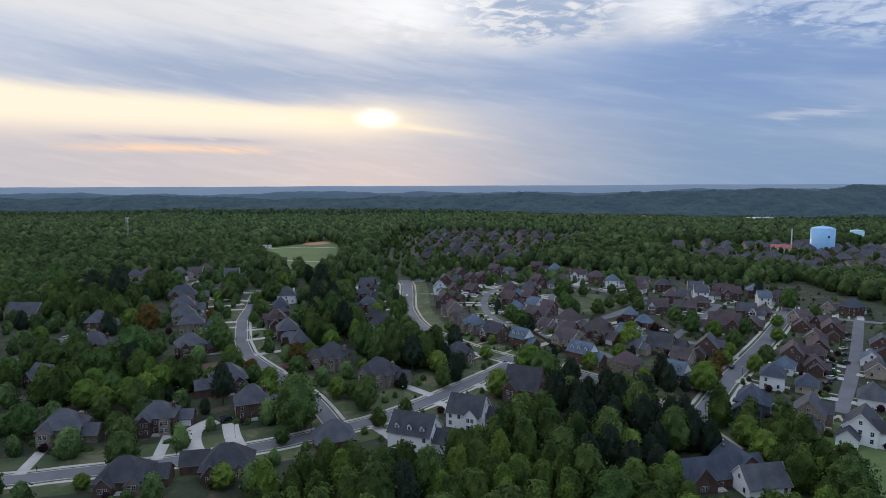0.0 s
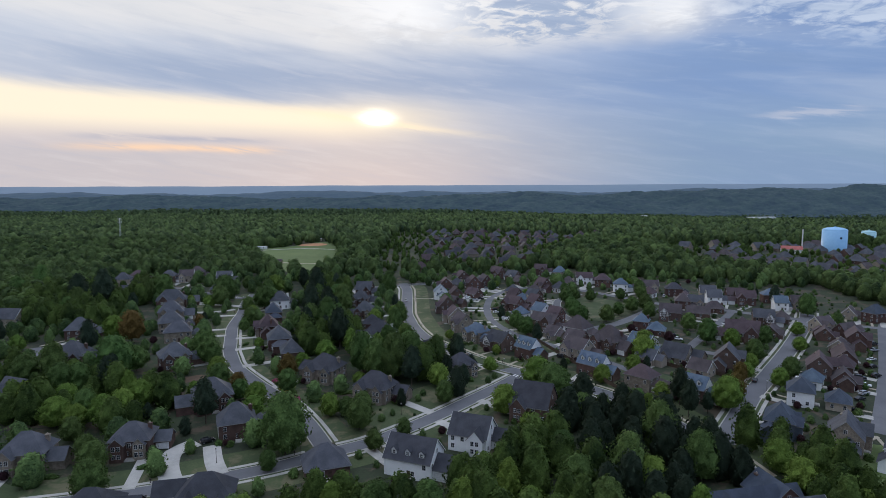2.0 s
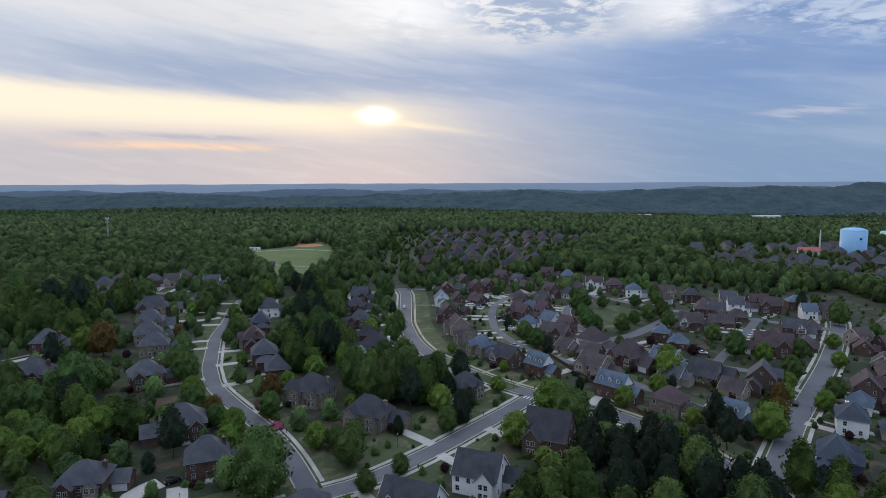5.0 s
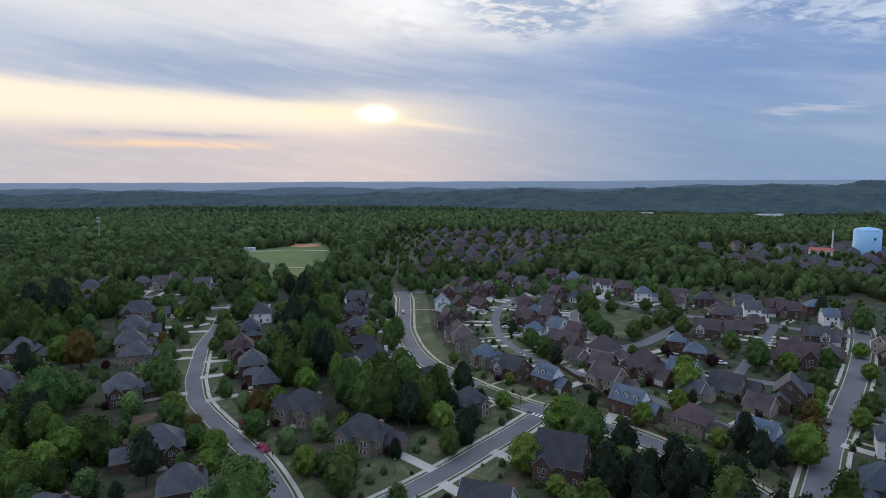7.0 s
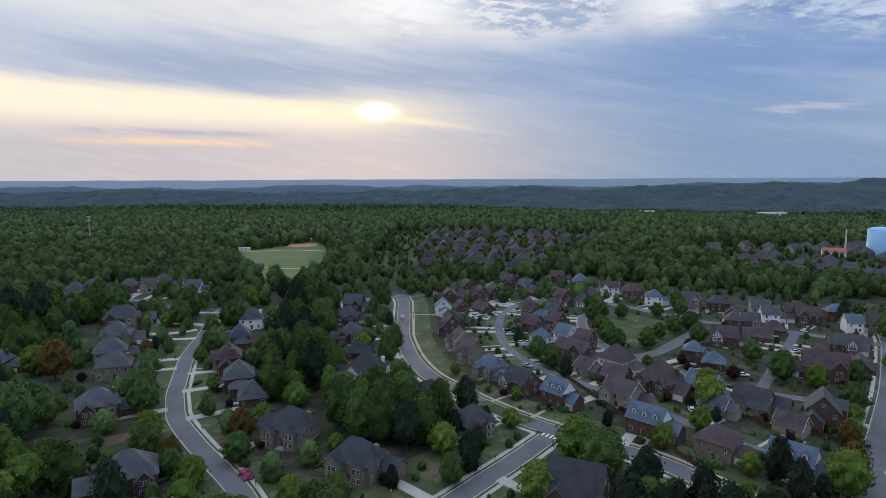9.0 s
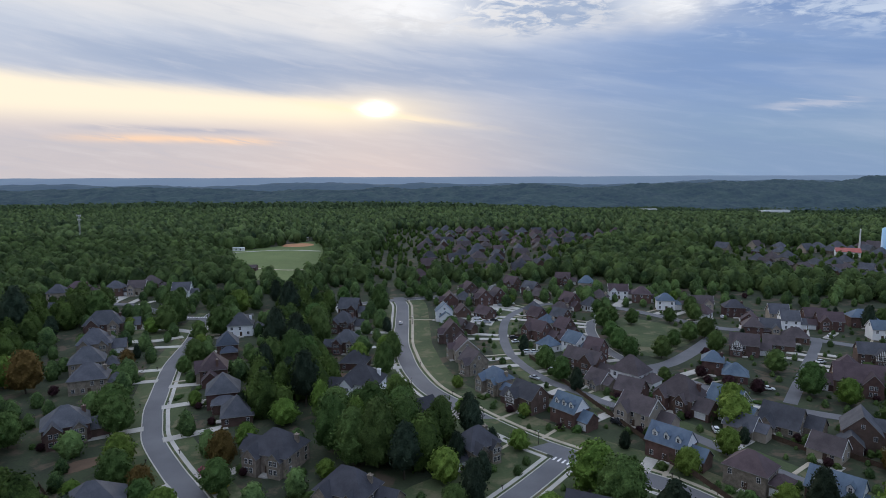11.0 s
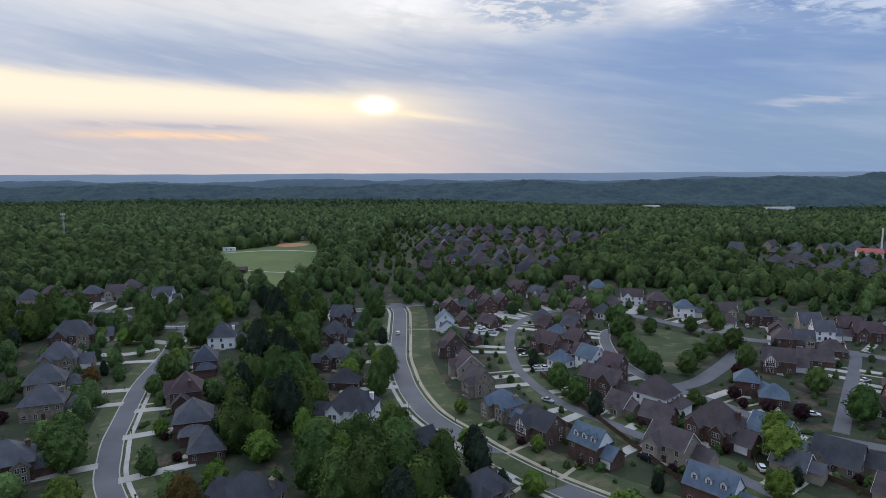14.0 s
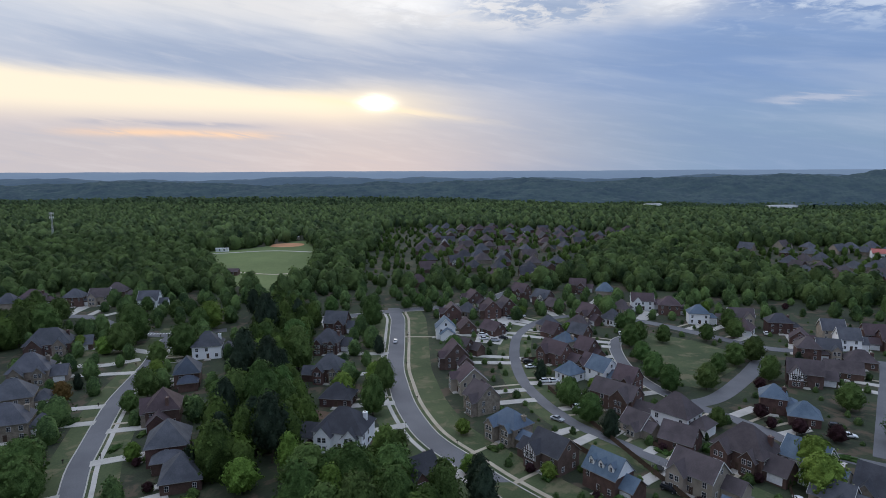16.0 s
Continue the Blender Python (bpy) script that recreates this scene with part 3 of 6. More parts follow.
def house(x, y, rot, w, d, storeys, wall, roof, style, detail=2, group="houses of the suburb"):
    z = float(ground_z(x, y)) + 0.15
    home = new("house")
    home.empty_display_size = 2
    home.matrix_basis = pose(x, y, z, 0, 0, rot)
    tagged(home, "%s %s-storey house, %s %s roof" % (COLOURS[wall], "two" if storeys == 2 else "one", SHAPES[style], ROOFS[roof]), "house", group)
    FEET.append((x, y, 0.5 * math.hypot(w, d)))
    wm, rm = W[wall], RF[roof]
    h = 2.5 * storeys + 0.3
    p = float(rng.uniform(0.85, 1.1))
    kind = "hip" if style.startswith("hip") else "gable"
    child("wall", walls_mesh(w, d, h, p, wm, kind), home)
    child("roof", hip_roof_mesh(w, d, h, p, rm) if kind == "hip" else gable_roof_mesh(w, d, h, p, rm), home)
    rise = p * min(w, d) / 2 if kind == "hip" else p * d / 2
    wall_windows(home, 0, 0, w, d, storeys, "flrb", 2.9 if detail == 2 else 6.0, 0.3 if detail == 2 else 0.8)
    if kind == "gable" and detail == 2:
        for s in (-1, 1):
            window(home, pose(s * w / 2, 0, h + rise * 0.25, 0, 0, 90 * s), 0.9, 1.2)
    if style in ("cross", "hipx"):
        wings = [(-0.26, 0.34, 2.4), (0.27, 0.30, 1.5)] if style == "hipx" else [(float(rng.choice([-0.25, 0.25])), 0.40, 2.2)]
        for k, (fx, fw, out) in enumerate(wings):
            ww, dd = w * fw, d / 2 + out
            oy = -d / 2 - out + dd / 2
            pw = min(1.15, p * 1.2)
            hw = h - 0.25 - 0.35 * k
            child("wing", walls_mesh(dd, ww, hw, pw, W["stone"] if wall == "brick" and k == 1 and rng.random() < 0.4 else wm, "gable", "y"), home, pose(fx * w, oy, 0))
            child("wing_roof", gable_roof_mesh(dd, ww, hw, pw, rm, "y", 0.4, 0.3), home, pose(fx * w, oy, 0))
            front = -d / 2 - out
            if wall == "tudor":
                timber_gable(home, fx * w, front - 0.02, hw, ww / 2, pw)
            for s in range(storeys if detail == 2 else 1):
                for u in (-0.75, 0.75) if detail == 2 else (0,):
                    window(home, pose(fx * w + u, front - (0.12 if wall == "tudor" else 0), 0.75 + 2.5 * s), 1.0, 1.4)
    if style == "dorm":
        if wall != "white":
            for s in (-1, 1):
                panel = Shape().prism([(-d / 2, h), (0, h + p * d / 2 - 0.02), (d / 2, h)], min(s * w / 2, s * (w / 2 + 0.06)), max(s * w / 2, s * (w / 2 + 0.06)))
                child("gable_siding", panel.mesh("gable_siding", W["white"]), home, None, "white siding in the gable end")
        for u in (-0.3, 0, 0.3):
            dormer(home, u * w, -d / 2 + 0.9, h + 0.9 * p - 0.1, rm)
    if style in ("cross", "hipx") and detail == 2:
        # low ell at the back or side
        side = float(rng.choice([-1, 1]))
        ww, dd, hw = w * 0.55, d * 0.62, 2.9
        ox, oy = side * (w / 2 + ww * 0.28), d * float(rng.choice([-0.1, 0.3]))
        child("ell", walls_mesh(ww, dd, hw, p * 0.9, wm, "gable"), home, pose(ox, oy, 0))
        child("ell_roof", gable_roof_mesh(ww, dd, hw, p * 0.9, rm), home, pose(ox, oy, 0))
        if rng.random() < 0.5:
            garage_door(home, pose(ox + side * ww * 0.12, oy - dd / 2 - 0.02, 0.02), min(4.0, ww - 1.5))
    if style in ("gable", "dorm", "hip") and detail == 2 and storeys == 2:
        # lower side wing with the garage
        ww, dd, hw = w * 0.42, d * 0.75, 3.0
        ox = w / 2 + ww / 2 - 0.2
        child("garage_wing", walls_mesh(ww, dd, hw, p * 0.8, wm, "hip" if kind == "hip" else "gable"), home, pose(ox, 0.6, 0))
        child("garage_roof", hip_roof_mesh(ww, dd, hw, p * 0.8, rm) if kind == "hip" else gable_roof_mesh(ww, dd, hw, p * 0.8, rm), home, pose(ox, 0.6, 0))
        garage_door(home, pose(ox, 0.6 - dd / 2 - 0.02, 0.02), min(4.8, ww - 1))
    if detail == 2:
        front_door(home, pose(0.04 * w, -d / 2 - 0.02, 0.1))
        if rng.random() < 0.55:
            chimney(home, w * 0.40, d * 0.15, h + rise * 0.6 + 0.5, wm)
        if kind == "gable" and wall in ("white", "tan"):
            for s in (-1, 1):
                child("barge_board", Shape().prism([(-d / 2 - 0.45, h - 0.45 * p - 0.1), (-d / 2 - 0.45, h - 0.45 * p + 0.24), (0, h + p * d / 2 + 0.24), (d / 2 + 0.45, h - 0.45 * p + 0.24), (d / 2 + 0.45, h - 0.45 * p - 0.1), (0, h + p * d / 2 - 0.1)], s * (w / 2 + 0.36), s * (w / 2 + 0.42)).mesh("barge_board", M["trim"]), home)
    return home


house(-129.4, 200.1, 8, 13, 10, 2, 'stone', 'grey', 'hipx')
house(-101.1, 208.8, 10, 12, 10, 2, 'brick', 'grey', 'hipx')
house(-71.8, 220.9, 22, 12, 10, 2, 'brick', 'grey', 'hip')
house(-88.9, 244.5, 25, 14, 12, 2, 'brick', 'grey', 'hipx')
house(-123.0, 289.7, 32, 13, 11, 2, 'brick', 'grey', 'hipx')
house(-138.9, 330.7, 20, 13, 10, 2, 'stone', 'grey', 'hip')
house(-170.2, 291.3, 5, 13, 11, 2, 'brick', 'grey', 'hipx')
house(-193.0, 335.9, 10, 12, 10, 2, 'brick', 'grey', 'hip')
house(-253.7, 365.0, -5, 20, 10, 2, 'tan', 'grey', 'cross')
house(-170.2, 254.2, -20, 12, 9, 1, 'brick', 'grey', 'cross')
house(-51.2, 272.7, -20, 14, 12, 2, 'stone', 'charcoal', 'hipx')
house(-27.2, 251.5, -25, 14, 10, 2, 'stone', 'charcoal', 'hipx')
house(-66.2, 178.8, 12, 15, 11, 1, 'brick', 'charcoal', 'hipx')
house(-94.0, 172.0, 8, 14, 11, 1, 'brick', 'charcoal', 'hipx')
house(-36.7, 196.3, 20, 13, 11, 1, 'brick', 'grey', 'hip')
house(-9.6, 196.3, -22, 15, 11, 2, 'white', 'charcoal', 'dorm')
house(8.9, 211.9, -22, 13, 11, 2, 'white', 'charcoal', 'cross')
house(32.5, 235.4, -25, 14, 14, 2, 'brick', 'charcoal', 'cross')
house(77.4, 171.5, 12, 21, 9, 1, 'brick', 'slate', 'cross')
house(89.4, 177.5, 100, 12, 10, 1, 'brick', 'slate', 'gable')
house(90.5, 166.6, 10, 13, 9, 1, 'white', 'grey', 'gable')
house(-107.1, 411.2, 12, 12, 10, 2, 'white', 'grey', 'hip')
house(-102.1, 377.4, -72, 11, 9, 2, 'brick', 'slate', 'hip')
house(-95.4, 342.4, -72, 11, 10, 2, 'brick', 'maroon', 'hipx')
house(-82.7, 317.4, -72, 12, 11, 2, 'brick', 'grey', 'hip')
house(-72.9, 302.9, -72, 11, 10, 1, 'brick', 'grey', 'hip')
house(-179.4, 414.8, 20, 18, 11, 2, 'brick', 'grey', 'hipx')
house(-164.2, 379.7, 20, 14, 11, 2, 'stone', 'grey', 'hipx')
house(-151.8, 351.7, 25, 13, 10, 2, 'stone', 'grey', 'hip')
house(-56.4, 448.4, -8, 11, 10, 2, 'brick', 'grey', 'cross')
house(-55.1, 416.7, -8, 11, 10, 2, 'brick', 'charcoal', 'hipx')
house(-47.8, 380.9, -8, 11, 9, 2, 'brick', 'grey', 'hipx')
house(-40.5, 357.3, -8, 11, 9, 1, 'brick', 'charcoal', 'hip')
house(-33.3, 325.7, -12, 15, 12, 2, 'white', 'charcoal', 'hipx')
house(-11.0, 304.3, 40, 11, 8, 1, 'brick', 'charcoal', 'cross')
house(-220.5, 503.4, 8, 11, 9, 2, 'brick', 'grey', 'hip')
house(-207.2, 506.6, 8, 11, 9, 2, 'tan', 'brown', 'cross')
house(-203.5, 518.0, 8, 11, 9, 2, 'brick', 'brown', 'hip')
house(-174.2, 498.6, 8, 11, 9, 2, 'white', 'grey', 'cross')
house(-245.2, 503.2, 8, 12, 9, 2, 'brick', 'maroon', 'hip')
house(-165.0, 462.9, 15, 13, 9, 1, 'tan', 'slate', 'hip')
house(-224.8, 451.6, 15, 12, 10, 1, 'brick', 'grey', 'cross')
house(-250.1, 489.6, 10, 11, 9, 2, 'tan', 'grey', 'hip')
house(1.4, 396.4, -78, 9, 10, 2, 'tudor', 'maroon', 'cross')
house(6.6, 368.3, -75, 9, 10, 2, 'tan', 'maroon', 'cross')
house(9.7, 350.4, -60, 9, 9, 2, 'stone', 'brown', 'cross')
house(17.1, 328.2, -51, 11, 8, 2, 'stone', 'blue', 'hipx')
house(27.2, 311.3, -51, 11, 9, 2, 'tudor', 'charcoal', 'cross')
house(39.4, 299.6, -51, 10, 8, 2, 'brick', 'blue', 'dorm')
house(-2.4, 438.0, -85, 8, 9, 2, 'white', 'blue', 'gable')
house(1.3, 467.2, -85, 9, 9, 2, 'brick', 'maroon', 'cross')
house(14.4, 498.9, -70, 9, 9, 2, 'tudor', 'maroon', 'cross')
house(22.4, 474.5, -80, 10, 9, 2, 'brick', 'maroon', 'cross')
house(8.4, 446.7, -80, 9, 8, 1, 'brick', 'maroon', 'gable')
house(31.2, 479.4, -70, 9, 8, 2, 'brick', 'brown', 'cross')
house(44.2, 515.3, -46, 10, 8, 2, 'brick', 'maroon', 'cross')
house(55.2, 500.1, -46, 10, 8, 2, 'tudor', 'grey', 'cross')
house(82.3, 531.5, -20, 10, 8, 2, 'brick', 'maroon', 'cross')
house(94.6, 512.6, -15, 10, 8, 2, 'tan', 'blue', 'hip')
house(109.6, 489.8, -10, 12, 8, 2, 'white', 'maroon', 'cross')
house(121.3, 479.5, -15, 11, 9, 2, 'brick', 'maroon', 'hip')
house(129.6, 461.1, -12, 10, 8, 2, 'white', 'blue', 'hip')
house(148.9, 455.6, -12, 12, 8, 2, 'tan', 'brown', 'cross')
house(162.2, 443.8, -12, 11, 8, 2, 'brick', 'charcoal', 'hip')
house(180.5, 431.4, -12, 10, 8, 2, 'tan', 'grey', 'cross')
house(178.4, 416.7, -12, 9, 8, 2, 'white', 'grey', 'gable')
house(195.7, 423.5, -12, 11, 8, 2, 'brick', 'maroon', 'cross')
house(49.5, 437.9, -50, 8, 8, 1, 'brick', 'maroon', 'gable')
house(73.0, 463.2, -60, 9, 9, 2, 'brick', 'maroon', 'cross')
house(52.7, 422.4, -56, 8, 8, 1, 'tan', 'blue', 'hip')
house(44.3, 400.3, -51, 12, 8, 2, 'brick', 'maroon', 'cross')
house(58.3, 403.8, -56, 8, 8, 2, 'brick', 'maroon', 'gable')
house(58.2, 378.1, -56, 9, 9, 2, 'white', 'blue', 'gable')
house(46.2, 380.5, -56, 8, 8, 1, 'white', 'blue', 'hip')
house(56.5, 352.5, -46, 16, 8, 2, 'brick', 'brown', 'cross')
house(70.9, 335.9, -48, 12, 10, 2, 'white', 'brown', 'hip')
house(81.1, 311.3, -54, 14, 11, 2, 'brick', 'brown', 'hipx')
house(62.7, 299.0, -51, 12, 9, 2, 'tan', 'brown', 'cross')
house(108.7, 348.8, -25, 8, 8, 2, 'brick', 'blue', 'hip')
house(113.4, 338.7, -25, 9, 8, 1, 'brick', 'blue', 'hip')
house(95.1, 305.7, -54, 11, 9, 2, 'white', 'blue', 'cross')
house(133.8, 373.5, -25, 12, 8, 2, 'tudor', 'brown', 'cross')
house(153.9, 381.7, -25, 13, 8, 1, 'brick', 'brown', 'gable')
house(152.8, 403.6, -20, 9, 8, 2, 'brick', 'brown', 'hip')
house(161.1, 403.2, -20, 9, 8, 2, 'tan', 'grey', 'cross')
house(168.4, 393.2, -20, 11, 8, 1, 'brick', 'brown', 'hip')
house(64.7, 366.9, -46, 8, 8, 2, 'brick', 'maroon', 'cross')
house(6.8, 275.3, 35, 11, 9, 2, 'stone', 'charcoal', 'hipx')
house(64.4, 275.7, -47, 12, 8, 2, 'brick', 'blue', 'dorm')
house(80.6, 261.0, -47, 11, 9, 2, 'stone', 'maroon', 'hip')
house(97.0, 250.2, -47, 12, 8, 2, 'brick', 'blue', 'dorm')
house(125.9, 283.7, 60, 11, 10, 2, 'tudor', 'grey', 'cross')
house(107.4, 293.5, -47, 12, 10, 1, 'stone', 'charcoal', 'cross')
house(152.9, 325.6, -25, 16, 10, 2, 'brick', 'maroon', 'cross')
house(181.3, 359.1, -20, 11, 8, 2, 'tudor', 'grey', 'cross')
house(198.4, 414.9, -15, 12, 8, 2, 'brick', 'maroon', 'cross')
house(218.4, 420.8, -12, 11, 8, 2, 'brick', 'blue', 'hip')
house(212.1, 397.9, -12, 8, 8, 2, 'white', 'blue', 'gable')
house(223.9, 397.0, -12, 11, 8, 2, 'stone', 'brown', 'cross')
house(136.4, 245.5, 60, 11, 9, 2, 'white', 'slate', 'hip')
house(114.9, 220.6, 58, 12, 9, 2, 'slateblue', 'slate', 'hipx')
house(130.3, 209.7, 55, 13, 10, 2, 'stone', 'grey', 'cross')
house(142.1, 199.2, 50, 13, 10, 2, 'white', 'charcoal', 'cross')
house(165.4, 227.8, 55, 12, 9, 1, 'white', 'grey', 'hip')
house(147.8, 240.5, 58, 9, 8, 1, 'tan', 'slate', 'hip')
house(160.2, 273.1, 60, 12, 9, 2, 'tudor', 'maroon', 'cross')
house(164.1, 262.7, 60, 9, 8, 1, 'brick', 'brown', 'cross')
house(183.3, 291.8, 62, 16, 9, 1, 'brick', 'maroon', 'gable')
house(203.9, 314.8, 62, 12, 8, 2, 'brick', 'maroon', 'cross')
house(249.8, 366.4, 20, 11, 8, 2, 'brick', 'slate', 'hip')
house(209.6, 285.1, 58, 10, 9, 2, 'brick', 'grey', 'cross')
house(187.5, 256.1, 58, 10, 9, 1, 'tan', 'brown', 'cross')
house(194.8, 270.8, 58, 9, 8, 1, 'white', 'blue', 'gable')
house(203.6, 341.6, 20, 10, 8, 2, 'tan', 'brown', 'cross')
house(211.9, 334.1, 20, 10, 8, 1, 'brick', 'brown', 'cross')


# smaller houses and garages that fill the blocks of the closer-built quarter
QUARTER = plan([(10, 425), (60, 432), (110, 410), (200, 345), (215, 310), (150, 215), (112, 235), (70, 225), (30, 258), (4, 300), (2, 360)])


def inside(poly, x, y):
    hit = False
    for (x0, y0), (x1, y1) in zip(poly, poly[1:] + poly[:1]):
        if (y0 > y) != (y1 > y) and x < x0 + (y - y0) * (x1 - x0) / (y1 - y0):
            hit = not hit
    return hit


PARK = plan([(76, 372), (70, 350), (72, 325), (80, 320), (100, 338), (112, 352), (100, 372), (86, 384)])
tries = infill = 0
while infill < 24 and tries < 6000:
    tries += 1
    x, y = rng.uniform(0, 250), rng.uniform(250, 500)
    if not inside(QUARTER, x, y) or inside(PARK, x, y) or road_gap(x, y)[0] < 6.5:
        continue
    if min(math.hypot(x - a, y - b) - r for a, b, r in FEET) < 5.2:
        continue
    house(round(x, 1), round(y, 1), -50 + float(rng.uniform(-8, 8)) if x < 115 else 55 + float(rng.uniform(-8, 8)), int(rng.integers(8, 11)), 8, 1, str(rng.choice(["brick", "tudor", "tan", "white"], p=[0.4, 0.3, 0.2, 0.1])), str(rng.choice(["maroon", "brown", "grey", "blue"], p=[0.4, 0.3, 0.2, 0.1])), str(rng.choice(["gable", "hip", "cross"])))
    infill += 1
NEAR_COUNT = len(FEET)


# far estates: rows of simpler houses
def estate(x0, x1, y0, y1, row_gap, house_gap, turn, walls, roofs, keep):
    for iy, yy in enumerate(np.arange(y0, y1, row_gap)):
        for xx in np.arange(x0, x1, house_gap):
            if rng.random() < 0.14:
                continue
            x = xx + rng.uniform(-4, 4) + (yy - y0) * 0.12
            y = yy + rng.uniform(-6, 6) + 0.10 * (xx - x0) + 9 * math.sin(xx / 40 + iy)
            if not keep(x / U, y / U) or road_gap(x, y)[0] < 7:
                continue
            house(round(x, 1), round(y, 1), turn + float(rng.uniform(-12, 12)) + 90 * int(rng.integers(0, 2)), int(rng.integers(10, 14)), int(rng.integers(9, 11)), 1, str(rng.choice(walls)), str(rng.choice(roofs)), str(rng.choice(["hip", "cross", "hip"])), 1, "far estate houses")


estate(-58, 240, 555, 890, 31, 19, 10, ["brick", "tudor", "stone"], ["grey", "brown", "charcoal", "maroon"], lambda x, y: (x + 40) ** 2 > 18**2 and x > -55 + (y - 560) * 0.05 and x < 52 + (y - 480) * 0.55 and y < 775 - 0.3 * max(0, x))
estate(248, 545, 495, 685, 26, 18, 30, ["brick", "tan", "stone"], ["grey", "brown", "grey"], lambda x, y: y > 690 - 0.95 * x and y > 400 + 0.05 * x and y < 640 - 0.12 * x and math.hypot(x - 310, y - 548) > 24)

# ---- trees ----
def leaf_cloud(seed, height, radius, base, quads, leaf, lobes, cone=0.0, core=(16, 11)):
    """Points and quads of a crown: leaf clumps on a lumpy dome, in ragged layers over a dark uneven core."""
    r = np.random.default_rng(seed)
    ph = r.uniform(0, 6.28, 8)
    tall = height - base
    lean = r.uniform(-0.12, 0.12, 2) * radius

    def skin(a, q):
        """Radius and height at angle a and level q (0 bottom, 1 top)."""
        dome = np.sqrt(np.clip(1 - np.clip((q - 0.34) / 0.66, 0, 1) ** (2.1 - 1.1 * cone), 0, 1)) * np.where(q < 0.34, 0.62 + 0.38 * np.sin(np.clip(q, 0, 0.34) / 0.34 * 1.57), 1)
        lump = 1 + 0.19 * np.sin(lobes * 0.5 * a + ph[0] + 5 * q) * np.cos(lobes * 0.9 * q + ph[1]) + 0.15 * np.sin(lobes * 0.8 * a + ph[2] - lobes * 1.3 * q) + 0.10 * np.cos(lobes * 1.7 * a + lobes * 2.0 * q + ph[3])
        return radius * dome * lump

    n0 = quads
    q = 1 - (1 - r.random(n0)) ** 0.8 * 1.0
    q = np.clip(q, 0.0, 0.995)
    a = r.uniform(0, 2 * math.pi, n0)
    depth = 1.04 - 0.20 * r.random(n0) ** 2
    cap = r.random(n0) < 0.16
    q = np.where(cap, 0.86 + 0.06 * r.random(n0), q)
    depth = np.where(cap, np.sqrt(r.random(n0)), depth)
    rr = skin(a, q) * depth
    z = base + tall * (q * (0.94 + 0.06 * np.minimum(depth, 1))) + 0.05 * tall * np.sin(3 * a + ph[4]) * (q > 0.3) * ~cap
    z = np.where(cap, base + tall * (0.99 - 0.13 * depth**2), z)
    p = np.stack([rr * np.cos(a) + lean[0] * q, rr * np.sin(a) + lean[1] * q, z], -1)
    # the lie of the lumpy dome under each leaf clump
    e = 0.03
    ra, rq = (skin(a + e, q) - skin(a - e, q)) / (2 * e), (skin(a, np.minimum(q + e, 1)) - skin(a, q - e)) / (2 * e)
    r0 = np.maximum(skin(a, q), 0.12 * radius)
    slope = np.clip(-rq / tall, -0.5, 4.0)
    turn = np.clip(ra / r0, -1.2, 1.2)
    d = np.stack([np.cos(a) + np.sin(a) * turn, np.sin(a) - np.cos(a) * turn, slope + 0.1], -1)
    d[:, 2] += np.where(cap, 2.0, 0.0)
    d /= np.linalg.norm(d, axis=1)[:, None]
    n = d + r.normal(size=d.shape) * 0.28
    n /= np.linalg.norm(n, axis=1)[:, None]
    soft = d + r.normal(size=d.shape) * 0.16
    soft /= np.linalg.norm(soft, axis=1)[:, None]
    nrm = np.repeat(soft, 4, axis=0)
    t = np.cross(n, r.normal(size=n.shape))
    t /= np.linalg.norm(t, axis=1)[:, None] + 1e-9
    b = np.cross(n, t)
    s = leaf * r.uniform(0.55, 1.3, len(p))[:, None]
    v = np.stack([p - t * s - b * s * 0.55, p + t * s * 0.5 - b * s * 0.8, p + t * s + b * s * 0.5, p - t * s * 0.4 + b * s * 0.85], 1).reshape(-1, 3)
    faces = [np.arange(len(v)).reshape(-1, 4)]
    if core:
        m, k = core
        A, Q = np.meshgrid(np.arange(m) * 2 * math.pi / m, 1 - np.linspace(1, 0.06, k) ** 1.25)
        R = skin(A, Q) * (0.86 + 0.10 * np.sin(A * 5 + Q * 23 + ph[5]) * np.cos(Q * 19 + A * 3 + ph[6])) * r.uniform(0.9, 1.08, A.shape)
        c = np.stack([R * np.cos(A) + lean[0] * Q, R * np.sin(A) + lean[1] * Q, base + tall * (Q * 0.955) + 0.02 * tall * r.uniform(-1, 1, A.shape)], -1)
        du, dv = np.roll(c, -1, 1) - np.roll(c, 1, 1), np.gradient(c, axis=0)
        cn = np.cross(du, dv).reshape(-1, 3)
        cn[-m:] += np.array([0, 0, 1.0]) * np.linalg.norm(cn[-m:], axis=1)[:, None] * 1.5
        c = c.reshape(-1, 3)
        i = np.arange((k - 1) * m)
        e = (i // m) * m + (i + 1) % m
        tri = np.vstack([np.stack([i, e, e + m, e + m], -1), np.stack([i, e + m, i + m, i + m], -1)])
        top = (k - 1) * m + np.arange(m)
        tip = np.full(m, k * m)
        c = np.vstack([c, [[lean[0], lean[1], base + tall * 0.97]]])
        cn = np.vstack([cn, [[0, 0, 1.0]]])
        tri = np.vstack([tri, np.stack([top, np.roll(top, -1), tip, tip], -1)])
        faces.append(tri + len(v))
        v = np.vstack([v, c])
        nrm = np.vstack([nrm, cn / (np.linalg.norm(cn, axis=1)[:, None] + 1e-9)])
    nrm /= np.linalg.norm(nrm, axis=1)[:, None] + 1e-9
    return v, faces, nrm


